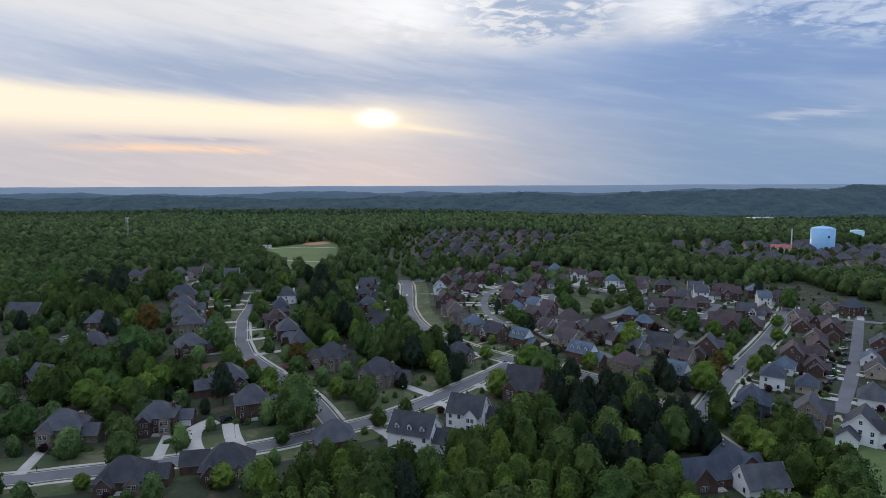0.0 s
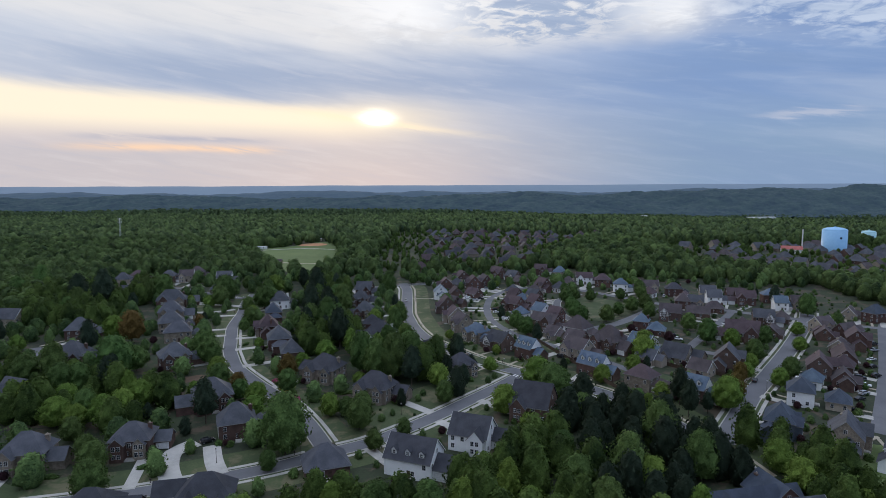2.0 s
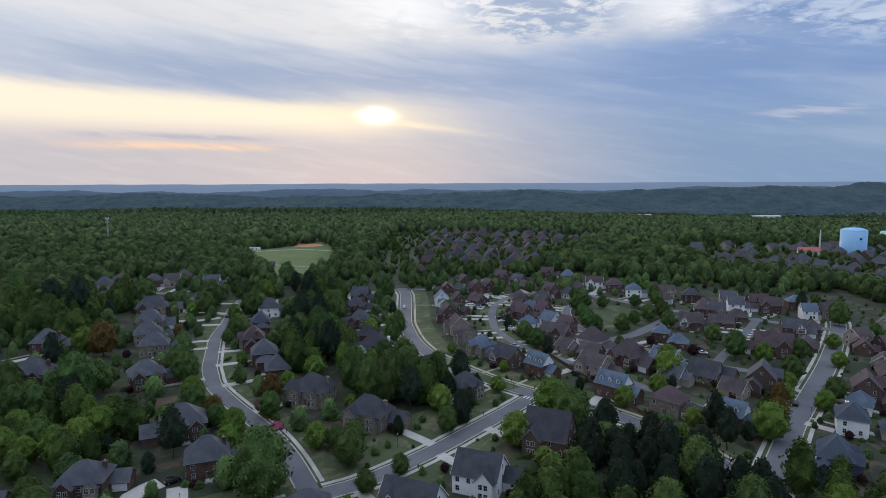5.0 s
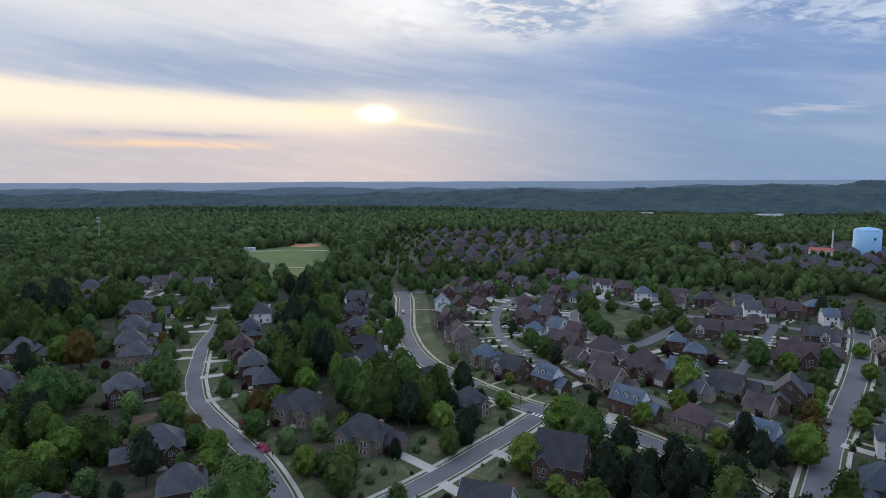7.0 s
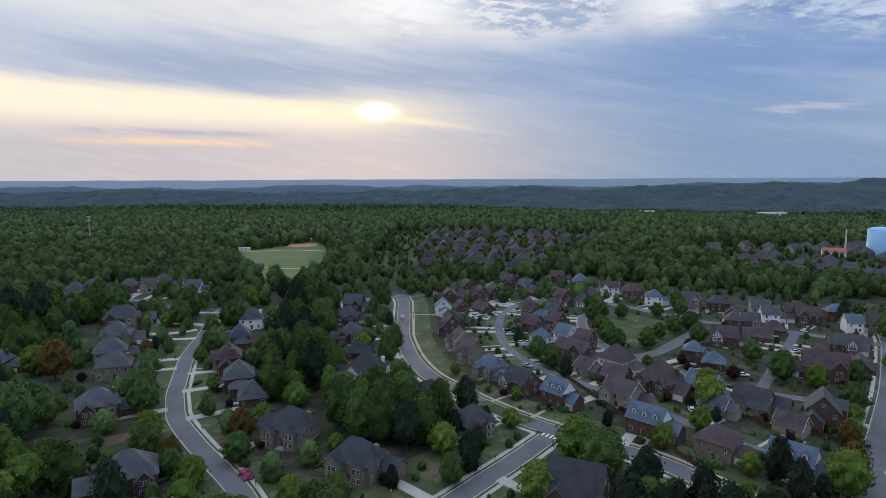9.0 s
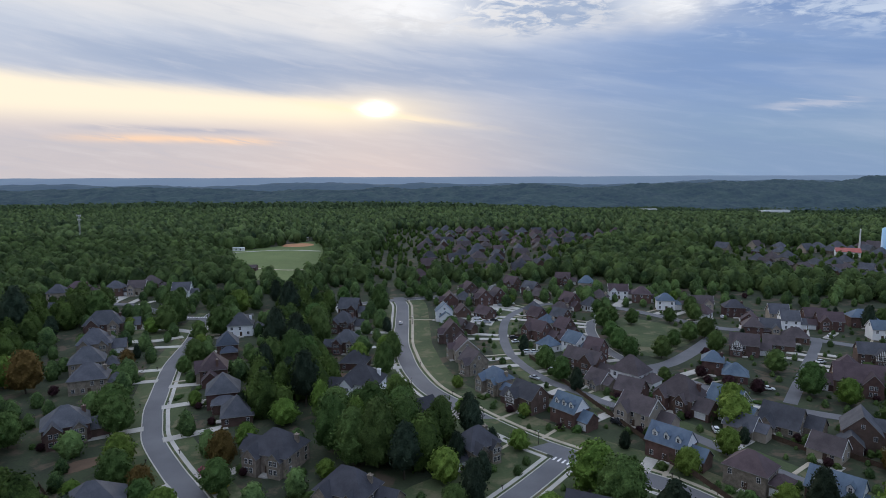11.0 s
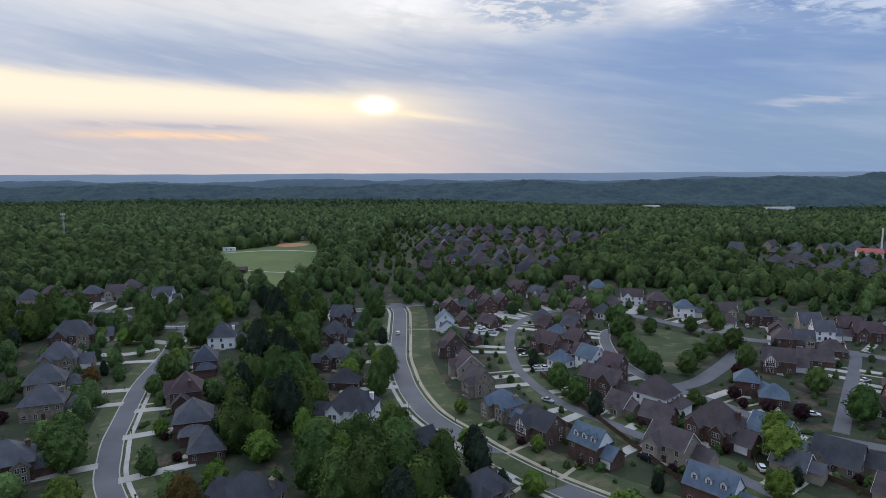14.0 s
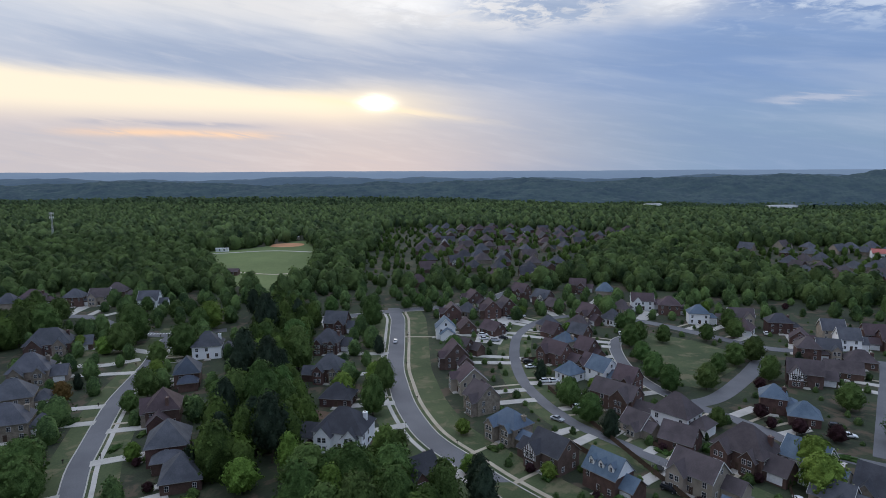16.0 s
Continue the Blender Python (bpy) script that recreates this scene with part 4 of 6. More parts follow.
def crown_mesh(name, mat, *args, **kw):
    v, faces, nrm = leaf_cloud(*args, **kw)
    polys = []
    for k, f in enumerate(faces):
        polys += [tuple(a[:3]) if k else tuple(a) for a in f.tolist()]
    me = mesh_of(name, v.tolist(), polys, mat)
    me.polygons.foreach_set("use_smooth", [True] * len(polys))
    me.normals_split_custom_set_from_vertices(nrm.tolist())
    return me


def trunk_mesh(seed, height, r0, spread):
    r = random.Random(seed)
    s = Shape()
    p = Vector((0, 0, -0.4))
    rad = r0
    for k in range(4):
        q = p + Vector((r.uniform(-0.2, 0.2), r.uniform(-0.2, 0.2), height * 0.62 / 4))
        s.tube(p, q, rad, rad * 0.82, 7)
        if k >= 1:
            for j in range(2):
                a = r.uniform(0, 6.28)
                s.tube(q, q + Vector((math.cos(a) * spread, math.sin(a) * spread, height * 0.16)), rad * 0.45, rad * 0.14, 5)
        p, rad = q, rad * 0.82
    s.tube(p, p + Vector((0, 0, height * 0.25)), rad, rad * 0.3, 6)
    return s.mesh("trunk", M["bark"])


TREES = {}


def tree_kind(key, label, mat, height, radius, base, quads, leaf, lobes, cone=0.0, variants=3):
    TREES[key] = []
    for k in range(variants):
        crown = crown_mesh("crown", LF[mat], 100 + 17 * k + len(key), height, radius, base, quads, leaf, lobes, cone)
        TREES[key].append((crown, trunk_mesh(5 + k, height, 0.012 * height + 0.1, radius * 0.45), label))


tree_kind("broad", "leafy green broadleaf tree with a rounded crown", "mid", 12, 4.6, 1.6, 1687, 0.25, 8, 0.15)
tree_kind("fresh", "tree in fresh bright green spring leaf", "bright", 9, 3.8, 1.2, 1437, 0.23, 8, 0.2)
tree_kind("tall", "tall dark green forest tree with an uneven crown", "mid", 17, 5.0, 2.0, 2000, 0.27, 9, 0.5)
tree_kind("pine", "tall dark pine with a ragged crown", "pine", 17, 3.9, 4.0, 1250, 0.28, 9, 0.6)
tree_kind("cypress", "dense dark evergreen tree with a conical crown", "pine", 8, 2.3, 0.3, 937, 0.17, 7, 0.8, 2)
tree_kind("plum", "small plum-leaved ornamental tree", "purple", 4.5, 2.1, 0.7, 525, 0.17, 6, 0.1, 2)
tree_kind("rusty", "tree with rusty orange new leaves", "rust", 10, 3.4, 1.6, 1125, 0.23, 8, 0.2, 1)
tree_kind("poplar", "slender fresh green forest tree with a pointed crown", "bright", 14, 3.5, 1.5, 1500, 0.25, 9, 0.75)
tree_kind("gold", "yellow flowering garden shrub", "gold", 1.5, 1.2, -0.2, 225, 0.12, 5, 0.0, 1)
tree_kind("rose", "pink flowering azalea shrub", "rose", 1.2, 1.1, -0.2, 225, 0.12, 5, 0.0, 1)
tree_kind("shrub", "clipped round green garden shrub", "mid", 1.6, 1.1, -0.3, 225, 0.12, 5, 0.0, 2)


def tree(key, x, y, scale=1.0, k=None):
    crown, trunk, label = TREES[key][int(rng.integers(0, len(TREES[key]))) if k is None else k]
    z = float(ground_z(x, y))
    s = 1.1 * scale * float(rng.uniform(0.9, 1.1))
    name = "shrub" if key in ("shrub", "gold", "rose") else "tree"
    ob = new(name)
    ob.matrix_basis = pose(x, y, z, 0, 0, float(rng.uniform(0, 360))) @ Matrix.Diagonal((s, s, s * float(rng.uniform(0.92, 1.08)), 1))
    tagged(ob, label, name, "garden shrubs" if name == "shrub" else "street and garden trees")
    child("crown", crown, ob)
    child("trunk", trunk, ob)
    return ob


FEET_A = np.array(FEET)


def house_gap(x, y):
    return float((np.hypot(FEET_A[:, 0] - x, FEET_A[:, 1] - y) - FEET_A[:, 2]).min())


def near_lawn(x, y):
    """Keep the sunny strips south of each house front open."""
    return not any(abs(x - a) < r and -r - 15 < y - b < 0 for a, b, r in FEET[:NEAR_COUNT])


FOREST = [plan(p) for p in [
    [(-2, 158), (18, 176), (42, 206), (62, 198), (84, 186), (96, 180), (102, 165), (98, 110), (60, 95), (0, 95), (-30, 110), (-46, 135), (-30, 152)],
    [(-22, 232), (-6, 222), (12, 234), (8, 252), (-8, 262), (-20, 262), (-28, 246)],
    [(-60, 262), (-32, 266), (-44, 300), (-56, 345), (-60, 400), (-76, 430), (-86, 400), (-74, 345), (-68, 300)],
    [(-270, 330), (-160, 300), (-178, 345), (-172, 385), (-195, 400), (-270, 400)],
    [(-160, 205), (-96, 190), (-90, 212), (-118, 228), (-160, 235)],
]]
CLEAR = [plan(p) for p in [
    [(-203, 585), (-192, 598), (-173, 609), (-151, 627), (-135, 660), (-123, 668), (-106, 617), (-90, 545), (-84, 500), (-90, 462), (-105, 458), (-130, 488), (-156, 532), (-180, 562)],
    [(76, 372), (70, 350), (72, 325), (80, 320), (100, 338), (112, 352), (100, 372), (86, 384)],
    [(98, 178), (112, 186), (150, 175), (180, 140), (108, 130), (104, 160)],
]]
placed = []


def free(x, y, gap):
    return all((x - a) ** 2 + (y - b) ** 2 > gap * gap for a, b in placed[-700:])


def plant(key, x, y, scale):
    placed.append((x, y))
    tree(key, x, y, 0.92 * scale)


plant("broad", -113.9, 300.4, 1.21)
plant("fresh", -96.3, 271.0, 1.06)
plant("rusty", -82.8, 256.1, 0.84)
plant("fresh", -72.1, 244.4, 1.03)
plant("fresh", -70.4, 233.7, 0.89)
plant("broad", -148.3, 429.5, 1.36)
plant("fresh", -153.9, 412.8, 0.95)
plant("broad", -194.0, 434.7, 1.37)
plant("broad", -111.0, 362.7, 0.99)
plant("broad", -116.5, 408.2, 1.27)
plant("fresh", -122.0, 452.1, 1.6)
plant("broad", -139.7, 271.4, 1.47)
plant("broad", -136.9, 282.6, 0.9)
plant("rusty", -161.1, 326.7, 1.6)
plant("fresh", -173.4, 332.7, 1.36)
plant("fresh", -117.5, 232.6, 1.25)
plant("fresh", -123.4, 236.2, 0.81)
plant("cypress", -108.0, 232.6, 0.88)
plant("fresh", -54.3, 231.3, 0.7)
plant("fresh", -42.3, 234.7, 0.99)
plant("broad", -36.3, 234.7, 0.65)
plant("broad", -30.1, 236.4, 0.7)
plant("fresh", -35.9, 265.2, 0.64)
plant("tall", -35.9, 280.1, 1.11)
plant("tall", -21.6, 270.3, 1.28)
plant("poplar", -29.1, 281.5, 1.27)
plant("poplar", -44.7, 305.1, 0.95)
plant("fresh", -55.8, 297.9, 1.09)
plant("fresh", -63.0, 281.9, 0.85)
plant("pine", -51.9, 313.1, 1.16)
plant("fresh", -28.6, 374.2, 1.15)
plant("fresh", -39.6, 359.7, 0.98)
plant("cypress", -16.6, 243.9, 0.83)
plant("pine", -78.1, 371.7, 1.26)
plant("pine", -67.7, 365.1, 1.19)
plant("pine", -86.7, 432.8, 1.5)
plant("pine", -67.7, 317.5, 0.8)
plant("tall", -62.9, 392.1, 1.16)
plant("pine", -71.7, 305.4, 0.6)
plant("rusty", -66.5, 270.7, 1.13)
plant("cypress", -117.9, 261.1, 0.53)
plant("cypress", -124.3, 258.8, 0.49)
plant("rusty", -138.2, 357.0, 0.93)
plant("pine", -238.3, 410.2, 1.6)
plant("pine", -216.9, 402.1, 1.6)
plant("pine", -171.6, 306.6, 0.88)
plant("fresh", 20.2, 280.4, 0.73)
plant("fresh", 37.3, 257.4, 1.54)
plant("broad", 45.5, 253.9, 1.09)
plant("fresh", 21.8, 236.0, 1.17)
plant("broad", 49.3, 230.5, 0.93)
plant("broad", 57.3, 233.9, 0.68)
plant("broad", 43.4, 230.6, 0.69)
plant("fresh", 96.0, 303.5, 1.22)
plant("fresh", 81.9, 276.9, 0.84)
plant("fresh", 104.8, 239.1, 1.45)
plant("pine", 88.4, 232.5, 0.75)
plant("pine", 96.5, 235.4, 0.54)
plant("fresh", 135.3, 281.4, 0.76)
plant("rusty", 123.3, 266.3, 0.85)
plant("broad", 143.0, 292.4, 0.8)
plant("broad", 133.0, 321.5, 0.91)
plant("fresh", 141.5, 312.8, 0.99)
plant("pine", 7.9, 260.0, 0.56)
plant("pine", 1.2, 270.0, 0.64)
plant("broad", 219.1, 380.4, 0.98)
plant("fresh", 136.9, 261.2, 0.79)
plant("broad", -51.5, 206.2, 1.49)
plant("fresh", -137.7, 226.3, 1.21)
plant("fresh", -129.9, 224.6, 1.17)
plant("fresh", -119.8, 226.1, 1.21)
plant("fresh", -115.4, 241.4, 1.38)
plant("broad", -99.5, 181.2, 1.07)
plant("broad", -113.4, 202.8, 0.77)
plant("plum", -84.5, 172.8, 0.95)
plant("broad", -143.7, 200.5, 1.09)
plant("fresh", -210.3, 312.4, 0.9)
plant("broad", -23.1, 208.7, 0.58)
plant("broad", -14.2, 218.8, 0.56)
plant("broad", -30.0, 223.6, 1.03)
plant("broad", -80.3, 250.5, 0.78)
plant("cypress", -169.7, 280.4, 1.46)
plant("fresh", -64.1, 168.7, 0.8)
plant("fresh", -104.9, 168.1, 0.6)
plant("fresh", -5.6, 172.2, 0.93)
plant("fresh", 92.7, 295.2, 1.25)
plant("tall", -27.1, 346.1, 0.85)
plant("broad", 80.1, 366.2, 0.85)
plant("broad", 94.6, 368.3, 0.8)
plant("broad", 78.4, 379.4, 0.85)
plant("broad", 80.9, 400.8, 0.8)
plant("broad", 88.7, 429.1, 0.8)
plant("broad", 99.2, 426.5, 0.75)
plant("broad", 106.7, 385.9, 0.8)
plant("broad", 117.6, 394.7, 0.8)
plant("broad", 127.5, 400.2, 0.85)
plant("broad", 135.9, 433.3, 0.8)
plant("broad", 120.6, 429.0, 0.75)
plant("broad", 122.3, 376.8, 0.8)
plant("cypress", 47.9, 328.3, 1.1)
plant("cypress", 34.5, 378.6, 1.1)
plant("broad", -147.5, 415.5, 1.15)
plant("broad", -91.9, 260.1, 0.95)
plant("broad", 41.3, 248.1, 1.25)
plant("rusty", 112.4, 247.2, 1.0)
plant("fresh", 128.4, 270.6, 0.8)
plant("cypress", 52.5, 281.1, 0.8)
plant("broad", -0.1, 245.8, 0.8)
plant("tall", -28.6, 271.5, 1.1)
plant("pine", -13.8, 264.0, 1.0)
plant("cypress", 4.9, 252.7, 1.3)
plant("cypress", 11.5, 277.3, 1.1)
plant("tall", -25.2, 367.6, 0.8)
plant("broad", -54.4, 217.3, 1.1)
plant("broad", -106.7, 195.4, 0.85)
plant("fresh", 23.3, 243.6, 0.95)
plant("fresh", 171.7, 306.8, 0.9)
plant("fresh", 187.4, 335.7, 0.8)
plant("fresh", 114.5, 189.5, 1.0)
plant("fresh", 100.7, 182.4, 1.1)
plant("fresh", 100.1, 193.9, 1.1)
plant("fresh", 109.4, 169.2, 0.9)
plant("broad", -108.0, 291.9, 1.0)
plant("pine", -137.5, 264.9, 0.8)
plant("broad", -54.0, 195.7, 0.5)
plant("broad", -153.4, 436.6, 1.3)
plant("broad", -63.9, 258.0, 0.8)
plant("broad", -113.0, 496.3, 1.0)
plant("broad", -124.4, 446.0, 1.0)
plant("broad", -16.2, 494.6, 0.7)
plant("broad", -24.2, 492.1, 0.7)
plant("broad", -16.7, 319.5, 0.6)
plant("plum", 114.4, 367.9, 1.0)
plant("plum", 101.3, 342.4, 1.1)
plant("plum", 107.2, 330.2, 1.1)
plant("plum", 100.6, 334.1, 0.8)
plant("plum", 114.8, 324.1, 1.2)
plant("broad", 83.7, 334.4, 0.5)
plant("broad", -124.5, 400.3, 0.75)
plant("broad", -110.6, 349.4, 0.6)
plant("fresh", -91.9, 314.0, 0.6)
plant("broad", -39.4, 298.6, 1.15)
plant("broad", -30.1, 295.9, 1.1)
plant("broad", -17.2, 296.3, 1.15)
plant("pine", -61.3, 327.3, 0.9)
plant("pine", -73.0, 335.9, 1.0)
plant("tall", -59.6, 353.9, 0.8)
plant("fresh", 3.5, 307.2, 0.6)
plant("fresh", 24.6, 303.8, 0.55)
plant("fresh", 2.8, 330.9, 0.6)
plant("fresh", 52.7, 369.4, 0.5)
plant("broad", -4.8, 494.8, 0.5)
count = 0
tries = 0
while count < 95 and tries < 20000:
    tries += 1
    poly = FOREST[int(rng.choice(5, p=[0.42, 0.12, 0.24, 0.10, 0.12]))]
    px, py = np.array(poly).min(0), np.array(poly).max(0)
    x, y = rng.uniform(px[0], py[0]), rng.uniform(px[1], py[1])
    if inside(poly, x, y) and house_gap(x, y) > 1.0 and near_lawn(x, y) and road_gap(x, y)[0] > 3 and free(x, y, 6.0):
        placed.append((x, y))
        tree(str(rng.choice(["tall", "broad", "pine", "fresh", "poplar"], p=[0.14, 0.22, 0.08, 0.16, 0.40] if poly is FOREST[0] else [0.38, 0.26, 0.2, 0.12, 0.04])), x, y, float(rng.uniform(0.75, 1.1)))
        count += 1
count = tries = 0
while count < 60 and tries < 20000:
    tries += 1
    x, y = rng.uniform(-250, 250), rng.uniform(160, 496)
    if abs(x) > 0.75 * y + 20 or any(inside(c, x, y) for c in CLEAR) or any(inside(c, x, y) for c in FOREST):
        continue
    if house_gap(x, y) > 0.6 and road_gap(x, y)[0] > 2.0 and free(x, y, 7.5):
        if -25 < x < 14 and 294 < y < 485 and road_gap(x, y)[0] < 16:
            continue
        placed.append((x, y))
        left = x < -29
        tree(str(rng.choice(["broad", "fresh", "pine", "cypress", "plum", "tall"], p=[0.42, 0.16, 0.14, 0.08, 0.04, 0.16] if left else [0.42, 0.2, 0.05, 0.17, 0.12, 0.04])), x, y, float(rng.uniform(0.6, 1.0)) * (1.0 if left else 0.8))
        count += 1


# the woods: every tree is its own clump of leaves, too many to count
def woods(name, points, quads, leaf, lobes, mat, label, core, hmin, hmax, point=0.05, spread=1.2):
    forms = []
    for k in range(6):
        cone = point + 0.16 * (k % 3)
        v, faces, nrm = leaf_cloud(300 + k, 1.0, 0.33, 0.06, quads, leaf, lobes, cone, core)
        q = faces[0]
        if core:
            t = np.vstack(faces[1:])
            q = np.vstack([q, t])
        forms.append((v, q, nrm))
    V, F, N, base = [], [], [], 0
    for i, (x, y) in enumerate(points):
        v, q, nrm = forms[i % 6]
        a = rng.uniform(0, 6.28)
        h = rng.uniform(hmin, hmax)
        wide = h * spread * rng.uniform(0.84, 1.2)
        c, s = math.cos(a), math.sin(a)
        w = np.stack([(v[:, 0] * c - v[:, 1] * s) * wide + x, (v[:, 0] * s + v[:, 1] * c) * wide + y, v[:, 2] * h + float(ground_z(x, y)) - 0.5], -1)
        V.append(w)
        N.append(np.stack([nrm[:, 0] * c - nrm[:, 1] * s, nrm[:, 0] * s + nrm[:, 1] * c, nrm[:, 2]], -1))
        F.append(q + base)
        base += len(w)
    V, F = np.vstack(V), np.vstack(F)
    tri = F[:, 2] == F[:, 3]
    quad = F[~tri]
    t3 = F[tri][:, :3]
    me = bpy.data.meshes.new(name)
    me.vertices.add(len(V))
    me.vertices.foreach_set("co", V.astype(np.float32).ravel())
    loops = np.concatenate([quad.ravel(), t3.ravel()])
    starts = np.concatenate([np.arange(len(quad)) * 4, len(quad) * 4 + np.arange(len(t3)) * 3])
    me.loops.add(len(loops))
    me.loops.foreach_set("vertex_index", loops.astype(np.int32))
    me.polygons.add(len(starts))
    me.polygons.foreach_set("loop_start", starts.astype(np.int32))
    me.update(calc_edges=True)
    me.polygons.foreach_set("use_smooth", np.ones(len(starts), bool))
    me.normals_split_custom_set_from_vertices(np.vstack(N).astype(np.float32))
    me.materials.append(mat)
    return tagged(new(name, me), label, "woods", kind="stuff")


def estates(x, y):
    x, y = x / U, y / U
    first = 478 < y < 780 - 0.3 * max(0, x) and -58 < x < 56 + (y - 480) * 0.55
    second = y > 680 - 0.95 * x and 425 < y < 645 - 0.12 * x and 200 < x < 520
    return first or second


def woodland(x, y):
    if any(inside(c, x, y) for c in CLEAR):
        return False
    x, y = x / U, y / U
    if y < 400:
        return (x < -215 or x > 225) and abs(x) < 0.8 * y + 60 and y > 120 and (x < 0 or x > 240 + 0.2 * (400 - y))
    if x < -60:
        return y > 455 or (x < -225)
    if x < 60:
        return y > 468
    return y > 482 - 0.42 * (x - 60)


def scatter(y0, y1, gap, built=False):
    """A jittered lattice of tree places over the visible wedge."""
    pts = []
    for yy in np.arange(y0, y1, gap):
        reach = 0.80 * yy + 60
        for xx in np.arange(-reach, reach, gap):
            x, y = xx + rng.uniform(-0.6, 0.6) * gap, yy + rng.uniform(-0.6, 0.6) * gap
            if not woodland(x, y):
                continue
            if estates(x, y) != built or (built and house_gap(x, y) < -2.0):
                continue
            if not built and y < 1040 and (house_gap(x, y) < 0.3 or road_gap(x, y)[0] < 2.5):
                continue
            pts.append((x, y))
    return pts


grove, garden = [], []


for poly in FOREST:
    lo, hi = np.array(poly).min(0), np.array(poly).max(0)
    for k in range(int((hi[0] - lo[0]) * (hi[1] - lo[1]) / 12)):
        x, y = rng.uniform(lo[0], hi[0]), rng.uniform(lo[1], hi[1])
        if inside(poly, x, y) and house_gap(x, y) > 0.8 and near_lawn(x, y) and road_gap(x, y)[0] > 3 and all((x - a) ** 2 + (y - b) ** 2 > 5.9**2 for a, b in placed):
            placed.append((x, y))
            grove.append((x, y))
for k in range(14000):
    x, y = rng.uniform(-270, 270), rng.uniform(160, 533)
    if abs(x) > 0.78 * y + 20 or any(inside(c, x, y) for c in CLEAR) or (x > -25 and x < 14 and 294 < y < 485 and road_gap(x, y)[0] < 17):
        continue
    need = 9.5 if x < -29 or y > 460 else 5.6
    if house_gap(x, y) > 1.0 and road_gap(x, y)[0] > (6.0 if x < -29 else 2.5) and (x > -29 or near_lawn(x, y)) and all((x - a) ** 2 + (y - b) ** 2 > need**2 for a, b in placed):
        placed.append((x, y))
        garden.append((x, y))
pines = [p for p in grove if 42 < p[0] < 92 and p[1] > 160]
woods("pine_grove", pines, 420, 0.027, 9, LF["pine"], "stand of dark pines in the middle of the grove", (12, 9), 11, 17, 0.5, 0.85)
grove = [p for p in grove if p not in pines]
woods("grove", grove, 420, 0.027, 8, LF["spring"], "dense grove of mixed green trees between the gardens", (12, 9), 10, 17, 0.45, 0.95)
woods("garden_trees", [p for p in garden if p[0] < -29 or p[1] > 460], 260, 0.032, 8, LF["forest"], "many green garden trees among the houses", (11, 8), 5, 11, 0.1, 1.1)
woods("garden_bushes", [p for p in garden if not (p[0] < -29 or p[1] > 460)], 150, 0.042, 7, LF["forest"], "many low green bushes and small trees in the back yards", (9, 6), 1.2, 3.6)
woods("near_woods", scatter(170, 740, 8.4), 75, 0.046, 7, LF["forest"], "dense mixed green woodland around the estate", (10, 7), 9, 16)
woods("estate_trees", scatter(480, 1000, 10.5, True), 60, 0.05, 6, LF["spring"], "small green garden trees between the far houses", (8, 6), 3, 8, 0.1, 1.1)
woods("far_woods", scatter(740, 1440, 10.5), 12, 0.08, 6, LF["forest_far"], "dense green woodland behind the estates", (6, 4), 9, 16)
woods("distant_woods", scatter(1440, 2600, 18), 4, 0.14, 4, LF["far"], "wooded slope and valley in the distance", (5, 3), 12, 18)

# ---- lawns, paths and drives ----
def patch(name, poly, lift, mat, label, category="lawn", step=4.0, kind="structure"):
    """A flat piece of ground cover inside a plan outline, draped on the terrain."""
    bm = bmesh.new()
    vs = [bm.verts.new((x, y, 0)) for x, y in poly]
    bm.faces.new(vs)
    xs_, ys_ = [p[0] for p in poly], [p[1] for p in poly]
    for c in np.arange(math.floor(min(xs_)), max(xs_), step * 2):
        bmesh.ops.bisect_plane(bm, geom=bm.verts[:] + bm.edges[:] + bm.faces[:], plane_co=(c, 0, 0), plane_no=(1, 0, 0))
    for c in np.arange(math.floor(min(ys_)), max(ys_), step * 2):
        bmesh.ops.bisect_plane(bm, geom=bm.verts[:] + bm.edges[:] + bm.faces[:], plane_co=(0, c, 0), plane_no=(0, 1, 0))
    bmesh.ops.triangulate(bm, faces=bm.faces[:])
    for v in bm.verts:
        v.co.z = float(ground_z(v.co.x, v.co.y)) + lift
    bmesh.ops.recalc_face_normals(bm, faces=bm.faces[:])
    me = bpy.data.meshes.new(name)
    bm.to_mesh(me)
    bm.free()
    me.materials.append(mat)
    return tagged(new(name, me), label, category, kind=kind)


def blob(cx, cy, rx, ry, turn=0, n=20, seed=0):
    r = random.Random(seed)
    out = []
    for k in range(n):
        a = k * 2 * math.pi / n
        q = r.uniform(0.9, 1.1)
        u, v = rx * q * math.cos(a), ry * q * math.sin(a)
        out.append((cx + u * math.cos(turn) - v * math.sin(turn), cy + u * math.sin(turn) + v * math.cos(turn)))
    return out


for k, lo, hi in (("A", 3.86, 5.04), ("A", 6.36, 15.0), ("A", -3.86, -5.04), ("A", -6.36, -12.0), ("B", 3.36, 4.14), ("B", 5.46, 11.0), ("B", -3.36, -9.0), ("C", 3.46, 4.24), ("C", 5.56, 15.0), ("C", -3.46, -4.24), ("C", -5.56, -13.0), ("F", 3.96, 5.14), ("F", -3.96, -5.14), ("D", 2.4, 7.5), ("D", -2.4, -7.5)):
    along("lawn", k, max(lo, hi), min(lo, hi), 0.035 if k != "D" else 0.028, 0.2, M["lawn"], "mown grass strip beside the street", "lawn")
patch("lawn", CLEAR[1], 0.06, M["lawn"], "open park lawn with a ring of trees")
patch("lawn", CLEAR[2], 0.06, M["meadow"], "broad smooth green lawn beside the houses")
